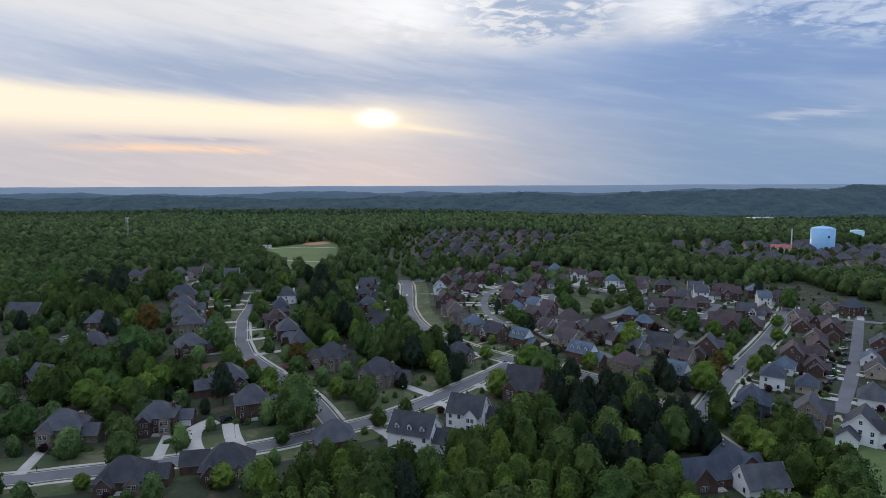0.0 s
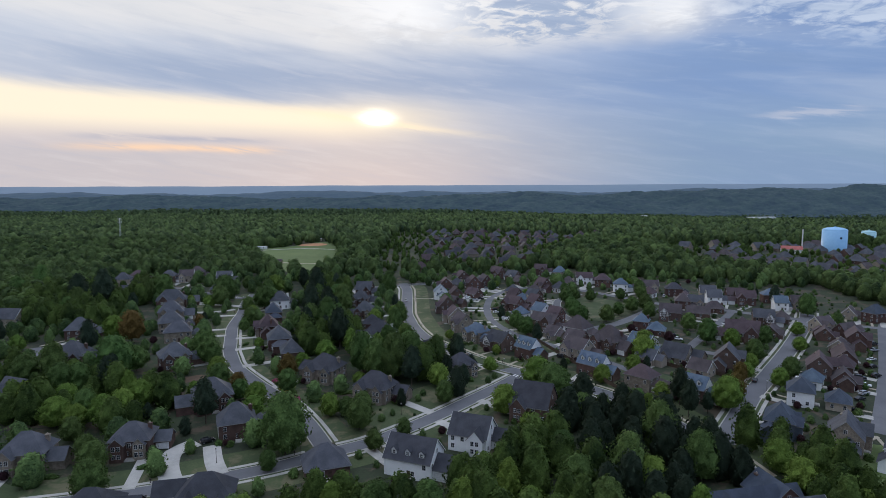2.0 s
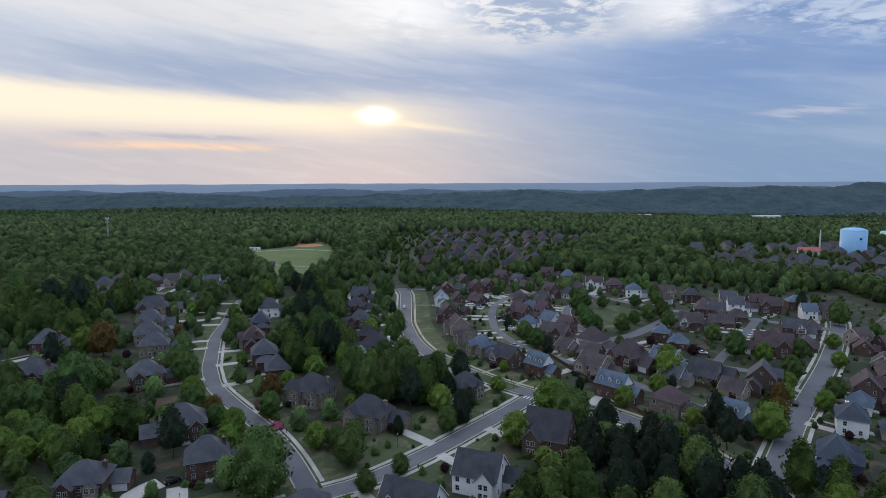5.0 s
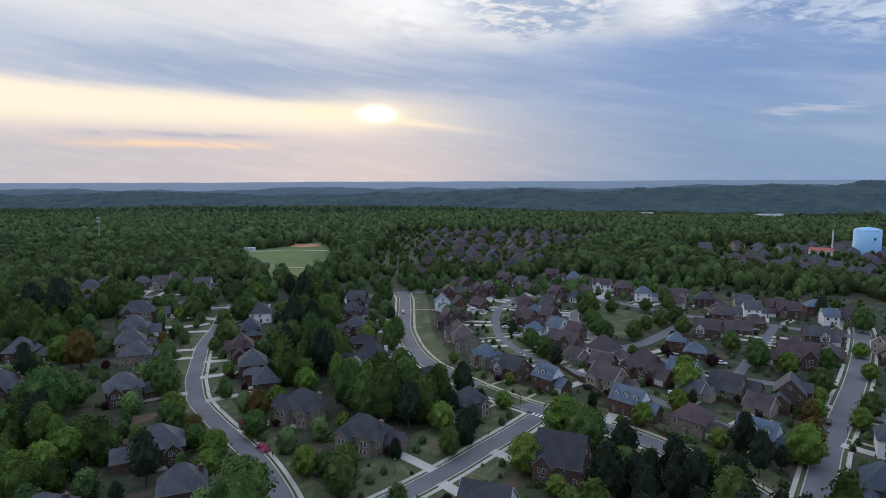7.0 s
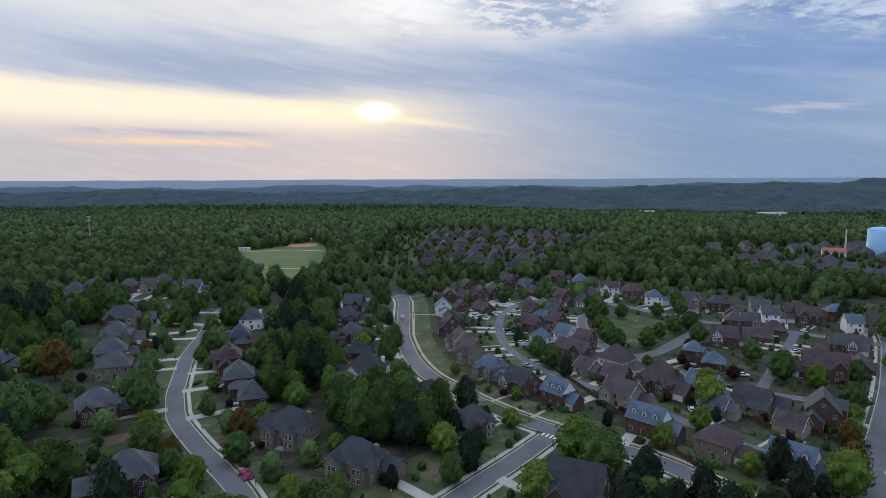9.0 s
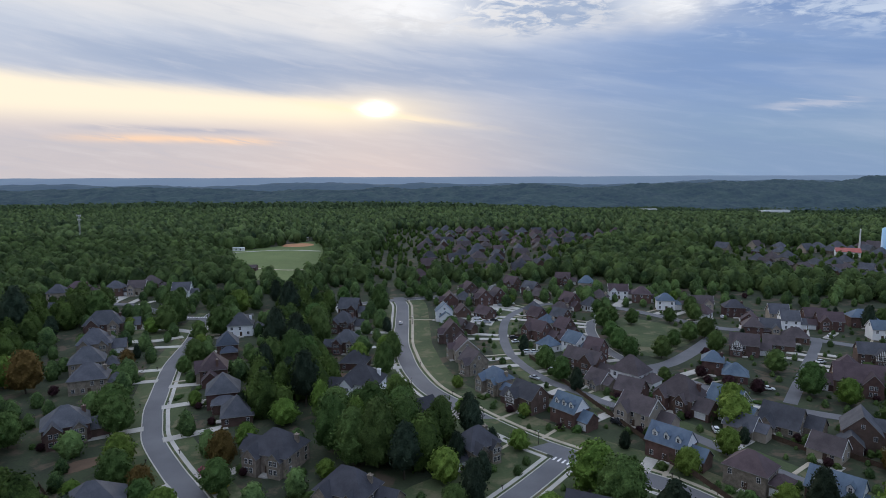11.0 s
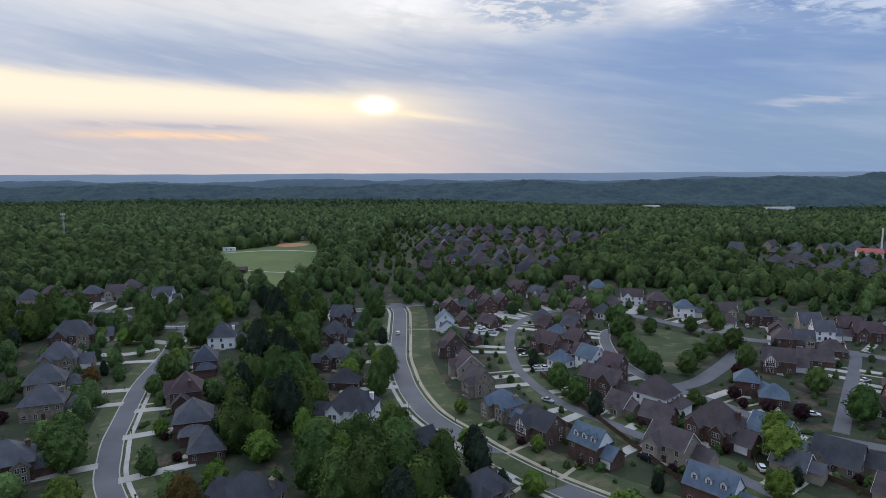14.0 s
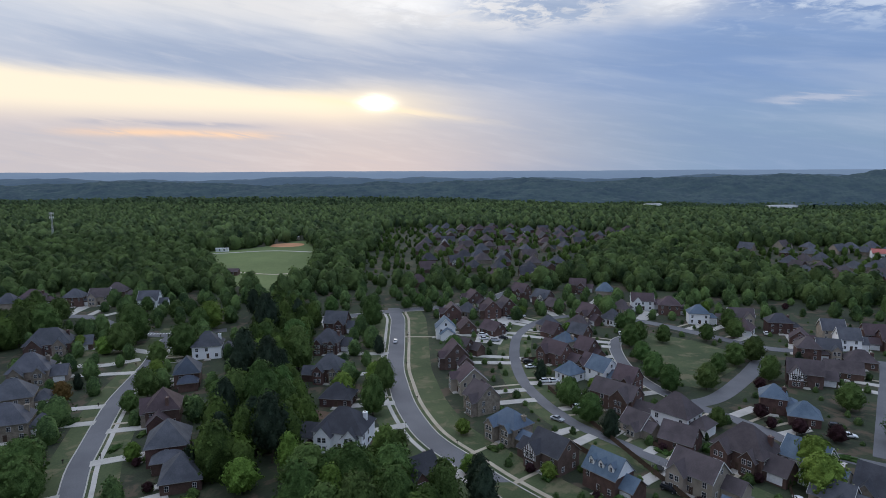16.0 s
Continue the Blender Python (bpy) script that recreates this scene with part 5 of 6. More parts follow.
patch("lawn", [(-147.7, 424.7), (-140.8, 429.3), (-139.6, 403.9), (-152.3, 398.1), (-173.1, 406.2), (-168.5, 422.4)], 0.06, M["lawn"], "green lawn between two curving drives")
patch("lawn", [(-32.3, 238.9), (-25.4, 230.8), (0, 251.6), (13.8, 265.4), (4.6, 272.3), (-11.5, 260.8)], 0.06, M["lawn"], "striped mown lawn beside a stone house")
patch("lawn", [(0, 280.4), (23.1, 281.6), (30, 285), (16.2, 302.3), (2.3, 302.3)], 0.06, M["lawn"], "corner lawn at the street junction")
for k, (cx, cy) in enumerate([(-120, 328.9), (-85.4, 288.5), (-66.9, 267.7), (-46.2, 346.2), (-108.5, 272.3), (-60, 237.7)]):
    if road_gap(cx, cy)[0] < 6.5:
        continue
    patch("mulch_bed", blob(cx, cy, 6, 3.5, k, seed=k), 0.07, M["straw"], "brown pine-straw garden bed", "garden bed")
# playing field
patch("meadow", CLEAR[0], 0.10, M["meadow"], "large mown playing field beyond the woods", "field")
patch("infield", blob(-154.3, 735.6, 17, 14, 0.2, seed=3), 0.16, M["clay"], "orange clay baseball infield in the field", "infield")
ribbon("path", smooth_line([(-222.4, 674.4), (-190.0, 689.3), (-156.5, 698.4), (-121.0, 690.7)]), 1.5, -1.5, 0.18, 0.3, M["concrete"], "pale gravel track across the playing field", "track")
patch("yard", blob(-236.6, 663.5, 14, 9, 0.4, seed=5), 0.15, M["concrete"], "bare pale gravel yard beside the field", "yard")
ribbon("path", smooth_line([(-159.3, 600.1), (-126.9, 590.8), (-106.2, 600.1)]), 1.2, -1.2, 0.18, 0.3, M["path"], "pale dirt track at the field's edge", "track")


def strip(p, q, width, mat, name, label, category, lift=0.12):
    p, q = np.array(p, float), np.array(q, float)
    n = max(3, int(np.linalg.norm(q - p) / 2))
    line = np.array([p + (q - p) * k / n for k in range(n + 1)])
    return ribbon(name, line, width / 2, -width / 2, lift, 0.25, M[mat], label, category)


NEAR_HOUSES = FEET[:NEAR_COUNT]
for i, (x, y, r) in enumerate(NEAR_HOUSES):
    gap, q = road_gap(x, y)
    if x > -10 and y > 285:
        lane = np.vstack([np.column_stack([LINES[k], np.full(len(LINES[k]), WIDTH[k])]) for k in ("D", "E", "E3", "E4", "H")])
        away = np.hypot(lane[:, 0] - x, lane[:, 1] - y) - lane[:, 2]
        if gap < 20 and np.hypot(*(LINES["A"] - q).T).min() < 1:
            u = (q - (x, y)) / np.hypot(*(q - (x, y)))
            strip((x + u[0] * r * 0.6, y + u[1] * r * 0.6), (x + u[0] * gap, y + u[1] * gap), 1.2, "path", "front_walk", "narrow pale front walk across the lawn", "footpath", 0.125)
        gap, q = away.min(), lane[int(np.argmin(away)), :2]
    d = math.hypot(q[0] - x, q[1] - y)
    if gap > 38 or d < 1:
        continue
    u = ((q[0] - x) / d, (q[1] - y) / d)
    side = 1 if i % 2 else -1
    sx, sy = -u[1] * side * 4.2, u[0] * side * 4.2
    start = (x + u[0] * r * 0.55 + sx, y + u[1] * r * 0.55 + sy)
    end = (x + u[0] * (gap + (d - gap) * 0.1) + sx, y + u[1] * (gap + (d - gap) * 0.1) + sy)
    strip(start, end, 3.6, "concrete", "driveway", "pale concrete driveway to a house", "driveway", 0.13 + 0.002 * (i % 5))
    fx, fy = -sx * 0.35, -sy * 0.35
    if gap < 20:
        strip((x + u[0] * r * 0.6 + fx, y + u[1] * r * 0.6 + fy), (x + u[0] * gap + fx, y + u[1] * gap + fy), 1.2, "path", "front_walk", "narrow pale front walk across the lawn", "footpath", 0.125)
ribbon("driveway", smooth_line([(-135, 406.2), (-147.7, 398.1), (-163.9, 399.3), (-177.7, 406.2)]), 2.2, -2.2, 0.15, 0.25, M["concrete"], "curving pale concrete driveway", "driveway")
ribbon("driveway", smooth_line([(-135, 415.4), (-147.7, 420.1), (-163.9, 422.4), (-175.4, 429.3)]), 2.2, -2.2, 0.155, 0.25, M["concrete"], "curving pale concrete driveway", "driveway")
ribbon("driveway", smooth_line([(-80.8, 190.4), (-85.4, 198.5), (-87.7, 207.7), (-83.1, 214.6)]), 3.4, -3.0, 0.16, 0.25, M["concrete"], "wide curving pale concrete driveway", "driveway")
ribbon("driveway", smooth_line([(-68.1, 193.9), (-72.7, 201.9), (-77.3, 212.3)]), 2.8, -2.8, 0.162, 0.25, M["concrete"], "wide pale concrete driveway with parked cars", "driveway")
patch("parking", [(11.5, 429.3), (23.1, 424.7), (31.2, 452.4), (35.8, 473.1), (25.4, 475.4), (16.2, 455.8)], 0.14, M["concrete"], "pale concrete parking court behind the houses", "parking")

# painted bars of the crossings
for (cx, cy), (ux, uy), n in (((-143.1, 444.9), (1, 0.05), 9), ((33.5, 272.3), (0.78, -0.6), 6)):
    for k in range(n):
        x, y = cx + (k - n / 2) * 1.5 * ux, cy + (k - n / 2) * 1.5 * uy
        z = float(ground_z(x, y)) + 0.14
        bar = new("crossing_bar", Shape().box(-0.3, -1.2, 0, 0.3, 1.2, 0.02).mesh("crossing_bar", M["paint"]))
        bar.matrix_basis = pose(x, y, z, 0, 0, math.degrees(math.atan2(uy, ux)))
        tagged(bar, "white painted crossing bar on the asphalt", "road marking", "crossing bars", "structure")


# ---- cars ----
CAR_PAINT = {}
for name, c in (("white", (0.75, 0.76, 0.78)), ("black", (0.015, 0.016, 0.02)), ("silver", (0.38, 0.40, 0.43)), ("dark_blue", (0.03, 0.05, 0.10)), ("red", (0.25, 0.03, 0.03))):
    CAR_PAINT[name] = surface(name + "_car_paint", tuple(v * 0.93 for v in c), c, 0.8, 0.25, 0.0, spec=0.6)
M["tyre"] = surface("black_rubber", (0.012, 0.012, 0.012), (0.025, 0.025, 0.025), 3, 0.9, 0.1)
M["metal"] = surface("galvanised_metal", (0.35, 0.36, 0.38), (0.5, 0.51, 0.53), 1.0, 0.45, 0.05, metal=0.7)


def bevelled(section, half, mat, name, width=0.12):
    bm = bmesh.new()
    a = [bm.verts.new((x, -half, z)) for x, z in section]
    b = [bm.verts.new((x, half, z)) for x, z in section]
    n = len(section)
    bm.faces.new(a[::-1])
    bm.faces.new(b)
    for i in range(n):
        bm.faces.new((a[i], a[(i + 1) % n], b[(i + 1) % n], b[i]))
    bmesh.ops.recalc_face_normals(bm, faces=bm.faces[:])
    bmesh.ops.bevel(bm, geom=bm.edges[:], offset=width, segments=2, affect="EDGES", profile=0.6)
    me = bpy.data.meshes.new(name)
    bm.to_mesh(me)
    bm.free()
    me.materials.append(mat)
    return me


def make_car(colour, tall):
    car = new("car")
    h = 0.25 if tall else 0.0
    body = [(-2.3, 0.35), (-2.3, 0.95 + h), (-2.15, 1.0 + h), (1.0, 0.98 + h), (2.1, 0.82 + h * 0.8), (2.3, 0.65), (2.3, 0.35)]
    cabin = [(-2.15 if tall else -1.75, 0.9 + h), (-1.9 if tall else -1.1, 1.48 + h), (0.35, 1.48 + h), (1.1, 0.9 + h)]
    child("body", bevelled(body, 0.9, CAR_PAINT[colour], "body"), car)
    child("glass", bevelled(cabin, 0.76, M["glass"], "glass", 0.08), car)
    child("roof", bevelled([(cabin[1][0] + 0.1, 1.46 + h), (cabin[1][0] + 0.2, 1.52 + h), (0.2, 1.52 + h), (0.3, 1.46 + h)], 0.68, CAR_PAINT[colour], "roof", 0.02), car)
    tyre = Shape().tube((0, -0.11, 0), (0, 0.11, 0), 0.34, 0.34, 14).mesh("tyre", M["tyre"])
    rim = Shape().tube((0, -0.125, 0), (0, 0.125, 0), 0.2, 0.2, 10).mesh("rim", M["metal"])
    for x in (-1.4, 1.4):
        for y in (-0.82, 0.82):
            w = child("wheel", tyre, car, pose(x, y, 0.34))
            child("rim", rim, w)
    for y in (-0.62, 0.62):
        child("headlight", Shape().box(-0.05, -0.16, -0.07, 0.05, 0.16, 0.07).mesh("headlight", M["trim"]), car, pose(2.27, y, 0.68))
        child("tail_light", Shape().box(-0.04, -0.14, -0.1, 0.04, 0.14, 0.1).mesh("tail_light", CAR_PAINT["red"]), car, pose(-2.29, y, 0.82))
    return tagged(car, "%s %s parked by the houses" % (colour.replace("_", "-"), "estate car" if tall else "saloon car"), "car", "parked cars")


FLEET = {}


def car(x, y, rot, colour="white", tall=False):
    if (colour, tall) not in FLEET:
        ob = FLEET[colour, tall] = make_car(colour, tall)
    else:
        ob = copy_thing(FLEET[colour, tall], Matrix())
    ob.matrix_basis = pose(x, y, float(ground_z(x, y)) + 0.16, 0, 0, rot)


car(23.5, 455.7, 10, "white", True)
car(19.9, 446.2, 10, "black")
car(26.4, 445.4, 10, "black", True)
car(32.6, 469.4, 20, "silver", True)
car(39.1, 473.1, 20, "white")
car(16.2, 432.8, 5, "white")
car(21.3, 429.6, 5, "silver", True)
car(26.4, 455.6, 10, "black")
car(32.3, 399.3, 15, "black", True)
car(32.6, 393.0, 15, "white")
car(36.1, 376.3, 15, "white", True)
car(39.1, 376.7, 15, "white")
car(43.2, 350.6, 25, "white", True)
car(44.3, 346.5, 25, "white")
car(83.3, 439.9, 80, "white", True)
car(85.0, 291.9, 80, "white", True)
car(121.0, 333.7, -20, "black", True)
car(120.7, 327.4, -20, "white")
car(153.8, 438.9, 70, "white", True)
car(33.9, 340.8, -40, "silver")
car(160.7, 360.0, 20, "white")
car(214.0, 316.1, 20, "black", True)
car(207.4, 306.2, 20, "silver")
car(196.2, 292.0, 20, "white")
car(190.5, 282.9, 20, "black")
car(183.7, 271.1, 20, "black", True)
car(165.6, 252.1, 20, "silver", True)
car(160.5, 247.1, 20, "black")
car(171.4, 238.7, 15, "white", True)
car(124.4, 224.9, 40, "white", True)
car(116.1, 249.9, 55, "white", True)
car(129.7, 266.6, 55, "black")
car(44.5, 361.8, 30, "white", True)
car(149.7, 236.8, 10, "black", True)
car(25.4, 433.9, 5, "black")
car(16.2, 438.5, 8, "white", True)
car(-79.6, 214.6, 40, "black", True)
car(-109.6, 245.8, 25, "white")
car(54.8, 297.7, -50, "black", True)
car(-129.8, 431.6, 100, "white", True)
car(175.4, 268.9, -35, "black", True)
car(171.9, 260.8, -35, "white")
car(190.4, 400.4, 30, "white")
car(-26.0, 429.3, 92, "white")

# ---- tanks, mast, far buildings ----
M["tank"] = surface("pale_blue_painted_steel", (0.24, 0.46, 0.70), (0.30, 0.54, 0.78), 0.08, 0.4, 0.02, 6)
M["tank2"] = surface("pale_green_blue_painted_steel", (0.34, 0.56, 0.62), (0.42, 0.64, 0.70), 0.08, 0.4, 0.02, 6)
M["red_metal"] = surface("red_metal_roof", (0.30, 0.07, 0.06), (0.40, 0.11, 0.09), 0.3, 0.5, 0.1)


def lathe(profile, n, mat, name):
    v = [(r * math.cos(k * 2 * math.pi / n), r * math.sin(k * 2 * math.pi / n), z) for r, z in profile for k in range(n)]
    f = [(i * n + k, i * n + (k + 1) % n, (i + 1) * n + (k + 1) % n, (i + 1) * n + k) for i in range(len(profile) - 1) for k in range(n)]
    f.append(tuple((len(profile) - 1) * n + k for k in range(n)))
    me = mesh_of(name, v, f, mat)
    me.polygons.foreach_set("use_smooth", [True] * len(me.polygons))
    return me


def water_tank(x, y, radius, height, mat, label):
    z = float(ground_z(x, y))
    tank = new("water_tank")
    tank.matrix_basis = pose(x, y, z)
    tagged(tank, label, "water tank", "water tanks")
    s = height - radius * 0.28
    dome = [(radius * math.cos(a * math.pi / 16) * 0.985 + 0.015 * radius, s + radius * 0.28 * math.sin(a * math.pi / 16)) for a in range(0, 8)]
    child("shell", lathe([(radius, -2), (radius, s)], 48, mat, "shell"), tank)
    child("dome", lathe(dome + [(0.3, height)], 48, mat, "dome"), tank)
    child("vent", lathe([(0.9, height - 0.1), (0.9, height + 0.7), (1.2, height + 0.7), (0.2, height + 1.1)], 14, mat, "vent"), tank)
    rail = Shape()
    for k in range(24):
        a = k * math.pi / 12
        c = (radius * 0.93 * math.cos(a), radius * 0.93 * math.sin(a))
        rail.tube((*c, s + 0.6), (*c, s + 1.9), 0.05, 0.05, 4)
    child("railing", rail.mesh("railing", mat), tank)
    hatch = Shape().box(-1.0, -0.25, -1.0, 1.0, 0.25, 1.0)
    a = math.atan2(-y, -x) + 0.5
    child("hatch", hatch.mesh("hatch", CAR_PAINT["dark_blue"]), tank, pose(radius * math.cos(a), radius * math.sin(a), height * 0.6, 0, 0, math.degrees(a) + 90), "dark blue square plate on the tank")


water_tank(406.2, 649.7, 11.6, 26.5, M["tank"], "large pale blue steel water tank with a domed top")
water_tank(481.2, 706.2, 7.2, 17.0, M["tank2"], "smaller pale green-blue steel water tank")
x, y = 375, 653
mono = new("antenna_pole", Shape().tube((0, 0, -1), (0, 0, 24), 0.8, 0.55, 12).mesh("antenna_pole", M["trim"]))
mono.matrix_basis = pose(x, y, float(ground_z(x, y)))
tagged(mono, "tall plain white antenna pole beside the tanks", "pole")


def mast(x, y, height):
    m = new("lattice_mast")
    m.matrix_basis = pose(x, y, float(ground_z(x, y)))
    tagged(m, "tall grey steel lattice radio mast above the woods", "mast")
    feet = [(1.1 * math.cos(k * 2.094), 1.1 * math.sin(k * 2.094)) for k in range(3)]
    for fx, fy in feet:
        child("leg", Shape().tube((fx, fy, -1), (fx * 0.6, fy * 0.6, height), 0.16, 0.12, 6).mesh("leg", M["metal"]), m)
    brace = Shape()
    for j in range(int(height / 2)):
        z0, z1 = 2.0 * j, 2.0 * j + 2
        f0, f1 = 1 - 0.4 * z0 / height, 1 - 0.4 * z1 / height
        for k in range(3):
            a, b = feet[k], feet[(k + 1) % 3]
            brace.tube((a[0] * f0, a[1] * f0, z0), (b[0] * f1, b[1] * f1, z1), 0.08, 0.08, 4)
    child("bracing", brace.mesh("bracing", M["metal"]), m)
    for z in (height - 1, height - 5):
        for k in range(6):
            a = k * 1.047
            child("antenna", Shape().box(-0.22, -0.12, -1.1, 0.22, 0.12, 1.1).mesh("antenna", M["trim"]), m, pose(1.9 * math.cos(a), 1.9 * math.sin(a), z, 0, 0, math.degrees(a) + 90))
        child("ring", Shape().tube((0, 0, z - 0.1), (0, 0, z + 0.1), 1.85, 1.85, 12).mesh("ring", M["metal"]), m)


mast(-385.4, 744.3, 32)


def hall(name, x, y, rot, w, d, h, p, wallmat, roofmat, label, category):
    b = new(name)
    b.matrix_basis = pose(x, y, float(ground_z(x, y)), 0, 0, rot)
    tagged(b, label, category)
    child("wall", walls_mesh(w, d, h, p, wallmat, "gable"), b)
    child("roof", gable_roof_mesh(w, d, h, p, roofmat), b)
    for k in range(int(w / 4)):
        u = (k + 0.5) * 4 - int(w / 4) * 2
        window(b, pose(u, -d / 2, 1.0), 1.2, 1.3)
    return b


hall("hall", 360.0, 646.2, -25, 19, 11, 4.5, 0.55, W["white"], M["red_metal"], "low white hall with a red metal roof", "hall")
hall("barn", -255.0, 680.9, 10, 15, 8, 3.0, 0.4, W["tan"], RF["brown"], "low tan shed with a reddish roof", "shed")
hall("pavilion", -158.5, 776.4, 5, 13, 7, 3.2, 0.3, W["tan"], M["trim"], "pale roofed picnic pavilion beside the ball field", "pavilion")
hall("trailer", -202.7, 696.3, 5, 11, 3.5, 2.9, 0.15, W["white"], M["trim"], "long white trailer parked on the field", "trailer")
hall("shed", -160.0, 590.0, 5, 14, 8, 3.0, 0.4, W["brick"], RF["maroon"], "low shed with a dark red roof", "shed")
for x, y, w in ((600, 2250, 80), (740, 2310, 55), (-100, 2330, 70), (1180, 2280, 100), (-1000, 2300, 70), (-700, 2310, 45)):
    hall("warehouse", x, y, 4, w, 30, 18, 0.06, W["white"], M["trim"], "long pale warehouse down in the wooded valley", "warehouse")


# ---- street furniture ----
def street_lamp(x, y):
    lamp = new("street_lamp")
    lamp.matrix_basis = pose(x, y, float(ground_z(x, y)))
    tagged(lamp, "black iron street lamp post with a lantern", "street lamp", "street lamps")
    child("post", Shape().tube((0, 0, -0.5), (0, 0, 4.2), 0.09, 0.06, 8).tube((0, 0, 0), (0, 0, 0.5), 0.17, 0.12, 8).mesh("post", M["timber"]), lamp)
    child("lantern", Shape().tube((0, 0, 4.2), (0, 0, 4.7), 0.16, 0.24, 6).mesh("lantern", M["trim"]), lamp)
    child("cap", Shape().tube((0, 0, 4.7), (0, 0, 4.95), 0.28, 0.04, 6).mesh("cap", M["timber"]), lamp)


for x, y in ((26.5, 283.9), (10.4, 285), (-15, 328.9), (-31.2, 398.1), (-19.6, 429.3), (-88.9, 295.4), (-110.8, 369.3), (-46.2, 205.4), (-16.2, 235.4), (-71.5, 200.8), (129.2, 256.2), (173.1, 309.3)):
    street_lamp(x, y)


def mailbox(x, y):
    b = new("mailbox")
    b.matrix_basis = pose(x, y, float(ground_z(x, y)))
    tagged(b, "black mailbox on a dark post by the kerb", "mailbox", "mailboxes")
    child("post", Shape().box(-0.08, -0.08, -0.3, 0.08, 0.08, 1.05).mesh("post", M["timber"]), b)
    child("box", bevelled([(-0.28, 1.05), (-0.28, 1.4), (0.28, 1.4), (0.28, 1.05)], 0.14, M["timber"], "box", 0.04), b)


for k, off in (("A", 5.2), ("B", 5.0), ("C", 5.0), ("C", -5.0), ("B", -5.0)):
    line = LINES[k]
    off *= 0.94
    d = np.gradient(line, axis=0)
    d /= np.linalg.norm(d, axis=1)[:, None]
    for i in range(4, len(line) - 3, 13):
        mailbox(float(line[i, 0] - d[i, 1] * off), float(line[i, 1] + d[i, 0] * off))


def fence(p, q):
    p, q = Vector(p), Vector(q)
    n = max(1, int((q - p).length / 2.4))
    f = new("fence")
    z = float(ground_z(p.x, p.y))
    f.matrix_basis = pose(p.x, p.y, z, 0, 0, math.degrees(math.atan2(q.y - p.y, q.x - p.x)))
    tagged(f, "dark weathered wooden garden fence with boards", "fence", "garden fences")
    s = (q - p).length / n
    if "fence_panel" not in FORMS:
        edge = []
        for k in range(12):
            edge += [(k * 0.2, -0.005), (k * 0.2 + 0.02, -0.03), (k * 0.2 + 0.18, -0.03), (k * 0.2 + 0.199, -0.005)]
        edge += [(2.4, 0.02), (0, 0.02)]
        n = len(edge)
        v = [(x, y, 0.05) for x, y in edge] + [(x, y, 1.62 + 0.03 * ((i // 4) % 3)) for i, (x, y) in enumerate(edge)]
        panel = Shape().add(v, [(i, (i + 1) % n, n + (i + 1) % n, n + i) for i in range(n)] + [tuple(range(n, 2 * n))])
        FORMS["fence_panel"] = panel.mesh("panel", M["wood"])
        FORMS["fence_post"] = Shape().box(-0.06, -0.06, -0.5, 0.06, 0.1, 1.75).mesh("post", M["wood"])
    for k in range(n + 1):
        child("post", FORMS["fence_post"], f, pose(k * s, 0, 0))
        if k < n:
            child("panel", FORMS["fence_panel"], f, pose(k * s, 0, 0) @ Matrix.Diagonal((s / 2.4, 1, 1, 1)))


for p, q in (((35.8, 369.3), (41.5, 348.5)), ((57.7, 324.3), (71.5, 303.5)), ((87.7, 302.3), (84.2, 293.1)), ((38.1, 402.7), (30, 401.6)), ((99.2, 288.5), (106.2, 277)), ((60, 286.2), (69.2, 272.3)), ((115.4, 277), (122.3, 266.6)), ((73.9, 332.4), (66.9, 319.7)), ((106.2, 330), (99.2, 318.5)), ((34.6, 323.1), (41.5, 311.6)), ((-71.5, 398.1), (-73.9, 380.8)), ((-71.5, 367), (-69.2, 353.1)), ((-113.1, 260.8), (-103.9, 251.6))):
    fence(p, q)

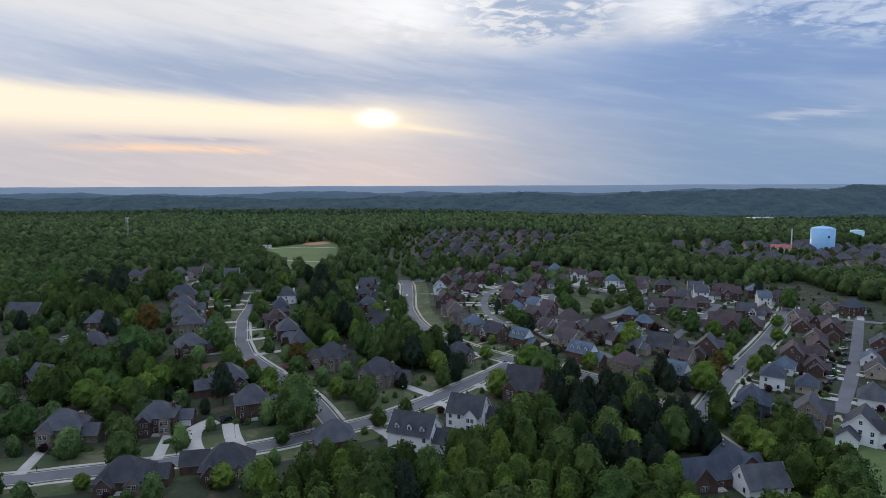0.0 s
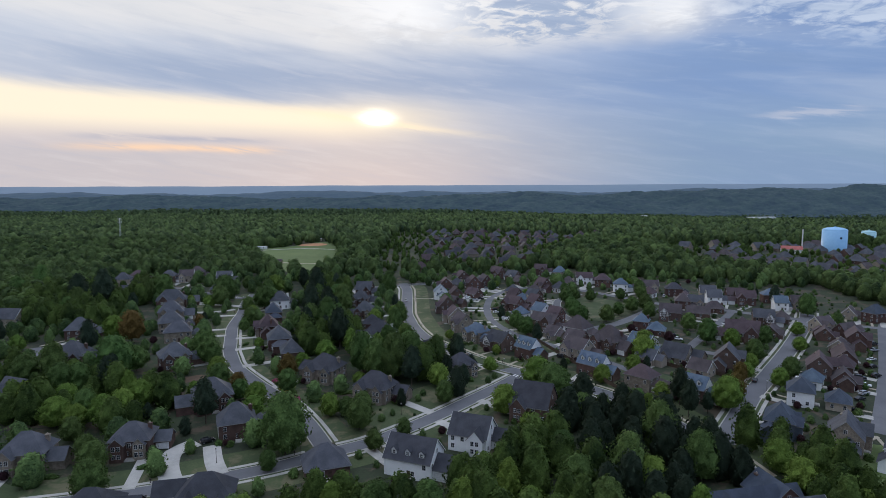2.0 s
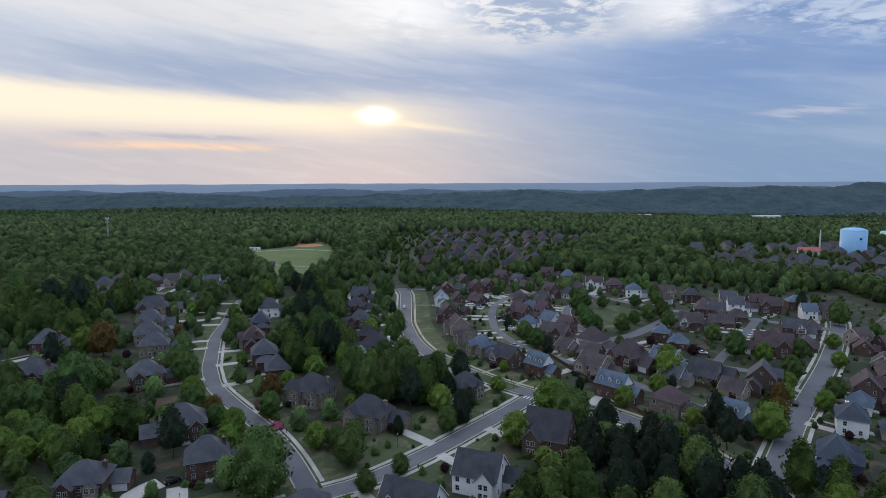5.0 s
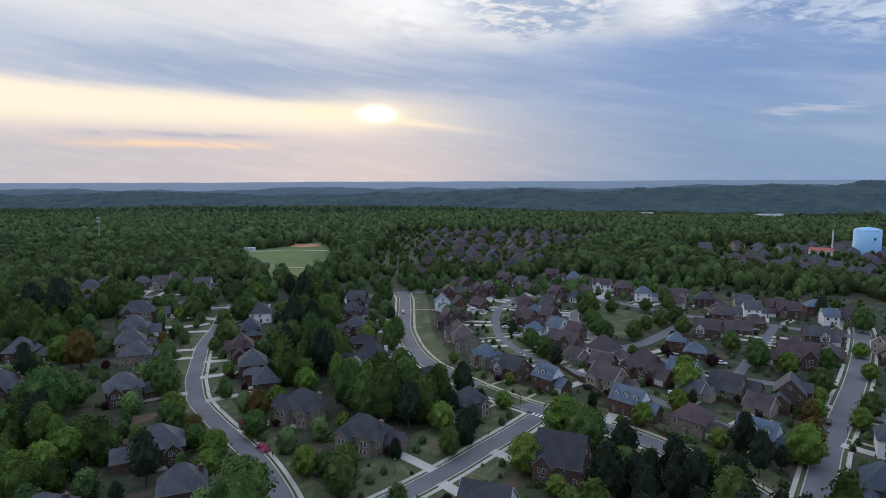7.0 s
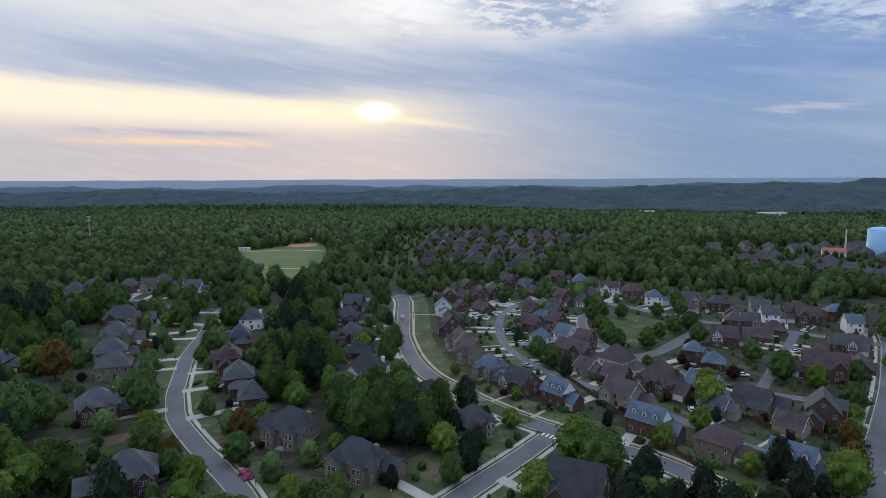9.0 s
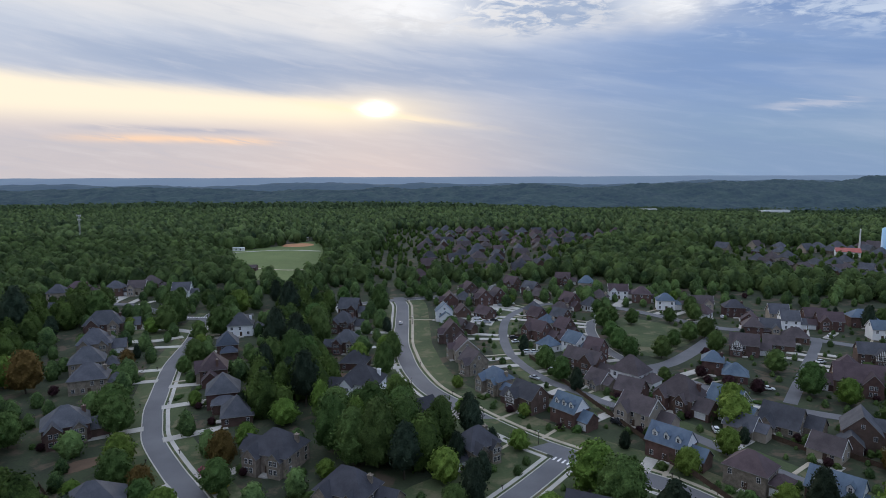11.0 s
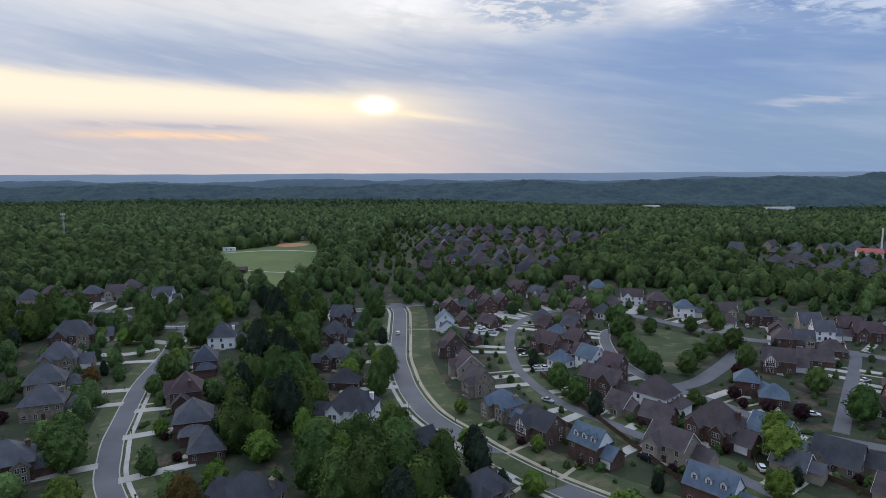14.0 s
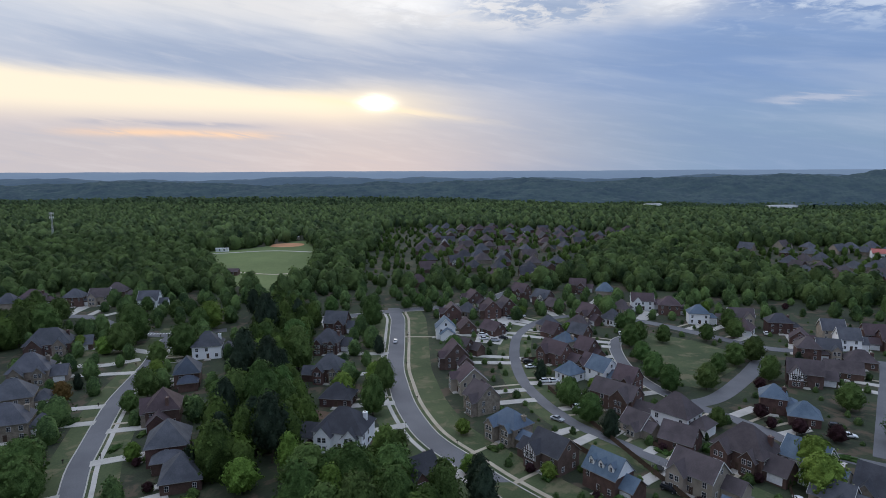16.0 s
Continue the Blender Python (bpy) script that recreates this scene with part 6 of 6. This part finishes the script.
# trampoline in a back yard
tr = new("trampoline")
tr.matrix_basis = pose(55.4, 308, float(ground_z(55.4, 308)))
tagged(tr, "round black garden trampoline on grass", "trampoline")
child("mat", Shape().tube((0, 0, 0.85), (0, 0, 0.92), 1.7, 1.7, 20).mesh("mat", M["tyre"]), tr)
for k in range(6):
    a = k * math.pi / 3
    child("leg", Shape().tube((1.7 * math.cos(a), 1.7 * math.sin(a), -0.1), (1.7 * math.cos(a), 1.7 * math.sin(a), 2.4), 0.05, 0.05, 6).mesh("leg", M["metal"]), tr)

# shrubs along the house fronts
for i, (x, y, r) in enumerate(NEAR_HOUSES):
    if y > 330:
        continue
    for k in range(3):
        a = rng.uniform(3.4, 6.0)
        sx, sy = x + math.cos(a) * (r + 1.0), y + math.sin(a) * (r + 1.0)
        if road_gap(sx, sy)[0] > 2.5 and house_gap(sx, sy) > 0.4:
            tree("shrub" if k else "plum", sx, sy, float(rng.uniform(0.7, 1.4)) if k else 0.55)

# azalea beds and clipped hedges
for key, x, y in (("gold", -64.2, 258.5), ("gold", -66.5, 260.5), ("rose", -68, 264), ("rose", -70, 267), ("rose", -59.5, 251), ("gold", -63, 261), ("rose", -58, 249), ("rose", -71.5, 269), ("shrub", -61, 256), ("shrub", -66, 266)):
    tree(key, x, y, 1.2)


def hedge(x, y, rot, length):
    crown, trunk, label = TREES["shrub"][0]
    h = new("hedge")
    h.matrix_basis = pose(x, y, float(ground_z(x, y)), 0, 0, rot) @ Matrix.Diagonal((length / 2.2, 1.0, 0.85, 1))
    tagged(h, "low clipped dark green hedge in a garden", "hedge", "garden hedges")
    child("foliage", crown, h)
    child("stem", trunk, h)


hedge(-128.6, 406.5, 0, 9)
hedge(-120.9, 403.2, -10, 7)
hedge(-124.9, 340.9, 80, 6)
hedge(11.1, 320.5, -50, 5)
hedge(111.2, 313.4, -35, 9)
hedge(103.1, 320.2, -35, 5)
hedge(-52.8, 254.4, 10, 7)
hedge(-39.1, 255.8, 25, 8)
hedge(-97.4, 331.0, 80, 5)
hedge(-88.4, 316.0, 80, 6)
hedge(77.4, 320.4, 40, 5)
hedge(41.9, 278.2, -48, 5)
hedge(70.9, 306.1, -48, 6)
hedge(60.3, 318.3, -50, 6)
hedge(58.9, 305.6, -50, 5)
hedge(-128.3, 315.4, 20, 6)
hedge(-89.7, 298.5, 80, 8)
hedge(-100.9, 321.5, 80, 6)
hedge(-65.7, 260.0, -50, 6)
hedge(-118.1, 192.3, 8, 6)
hedge(-92.6, 197.7, 10, 5)
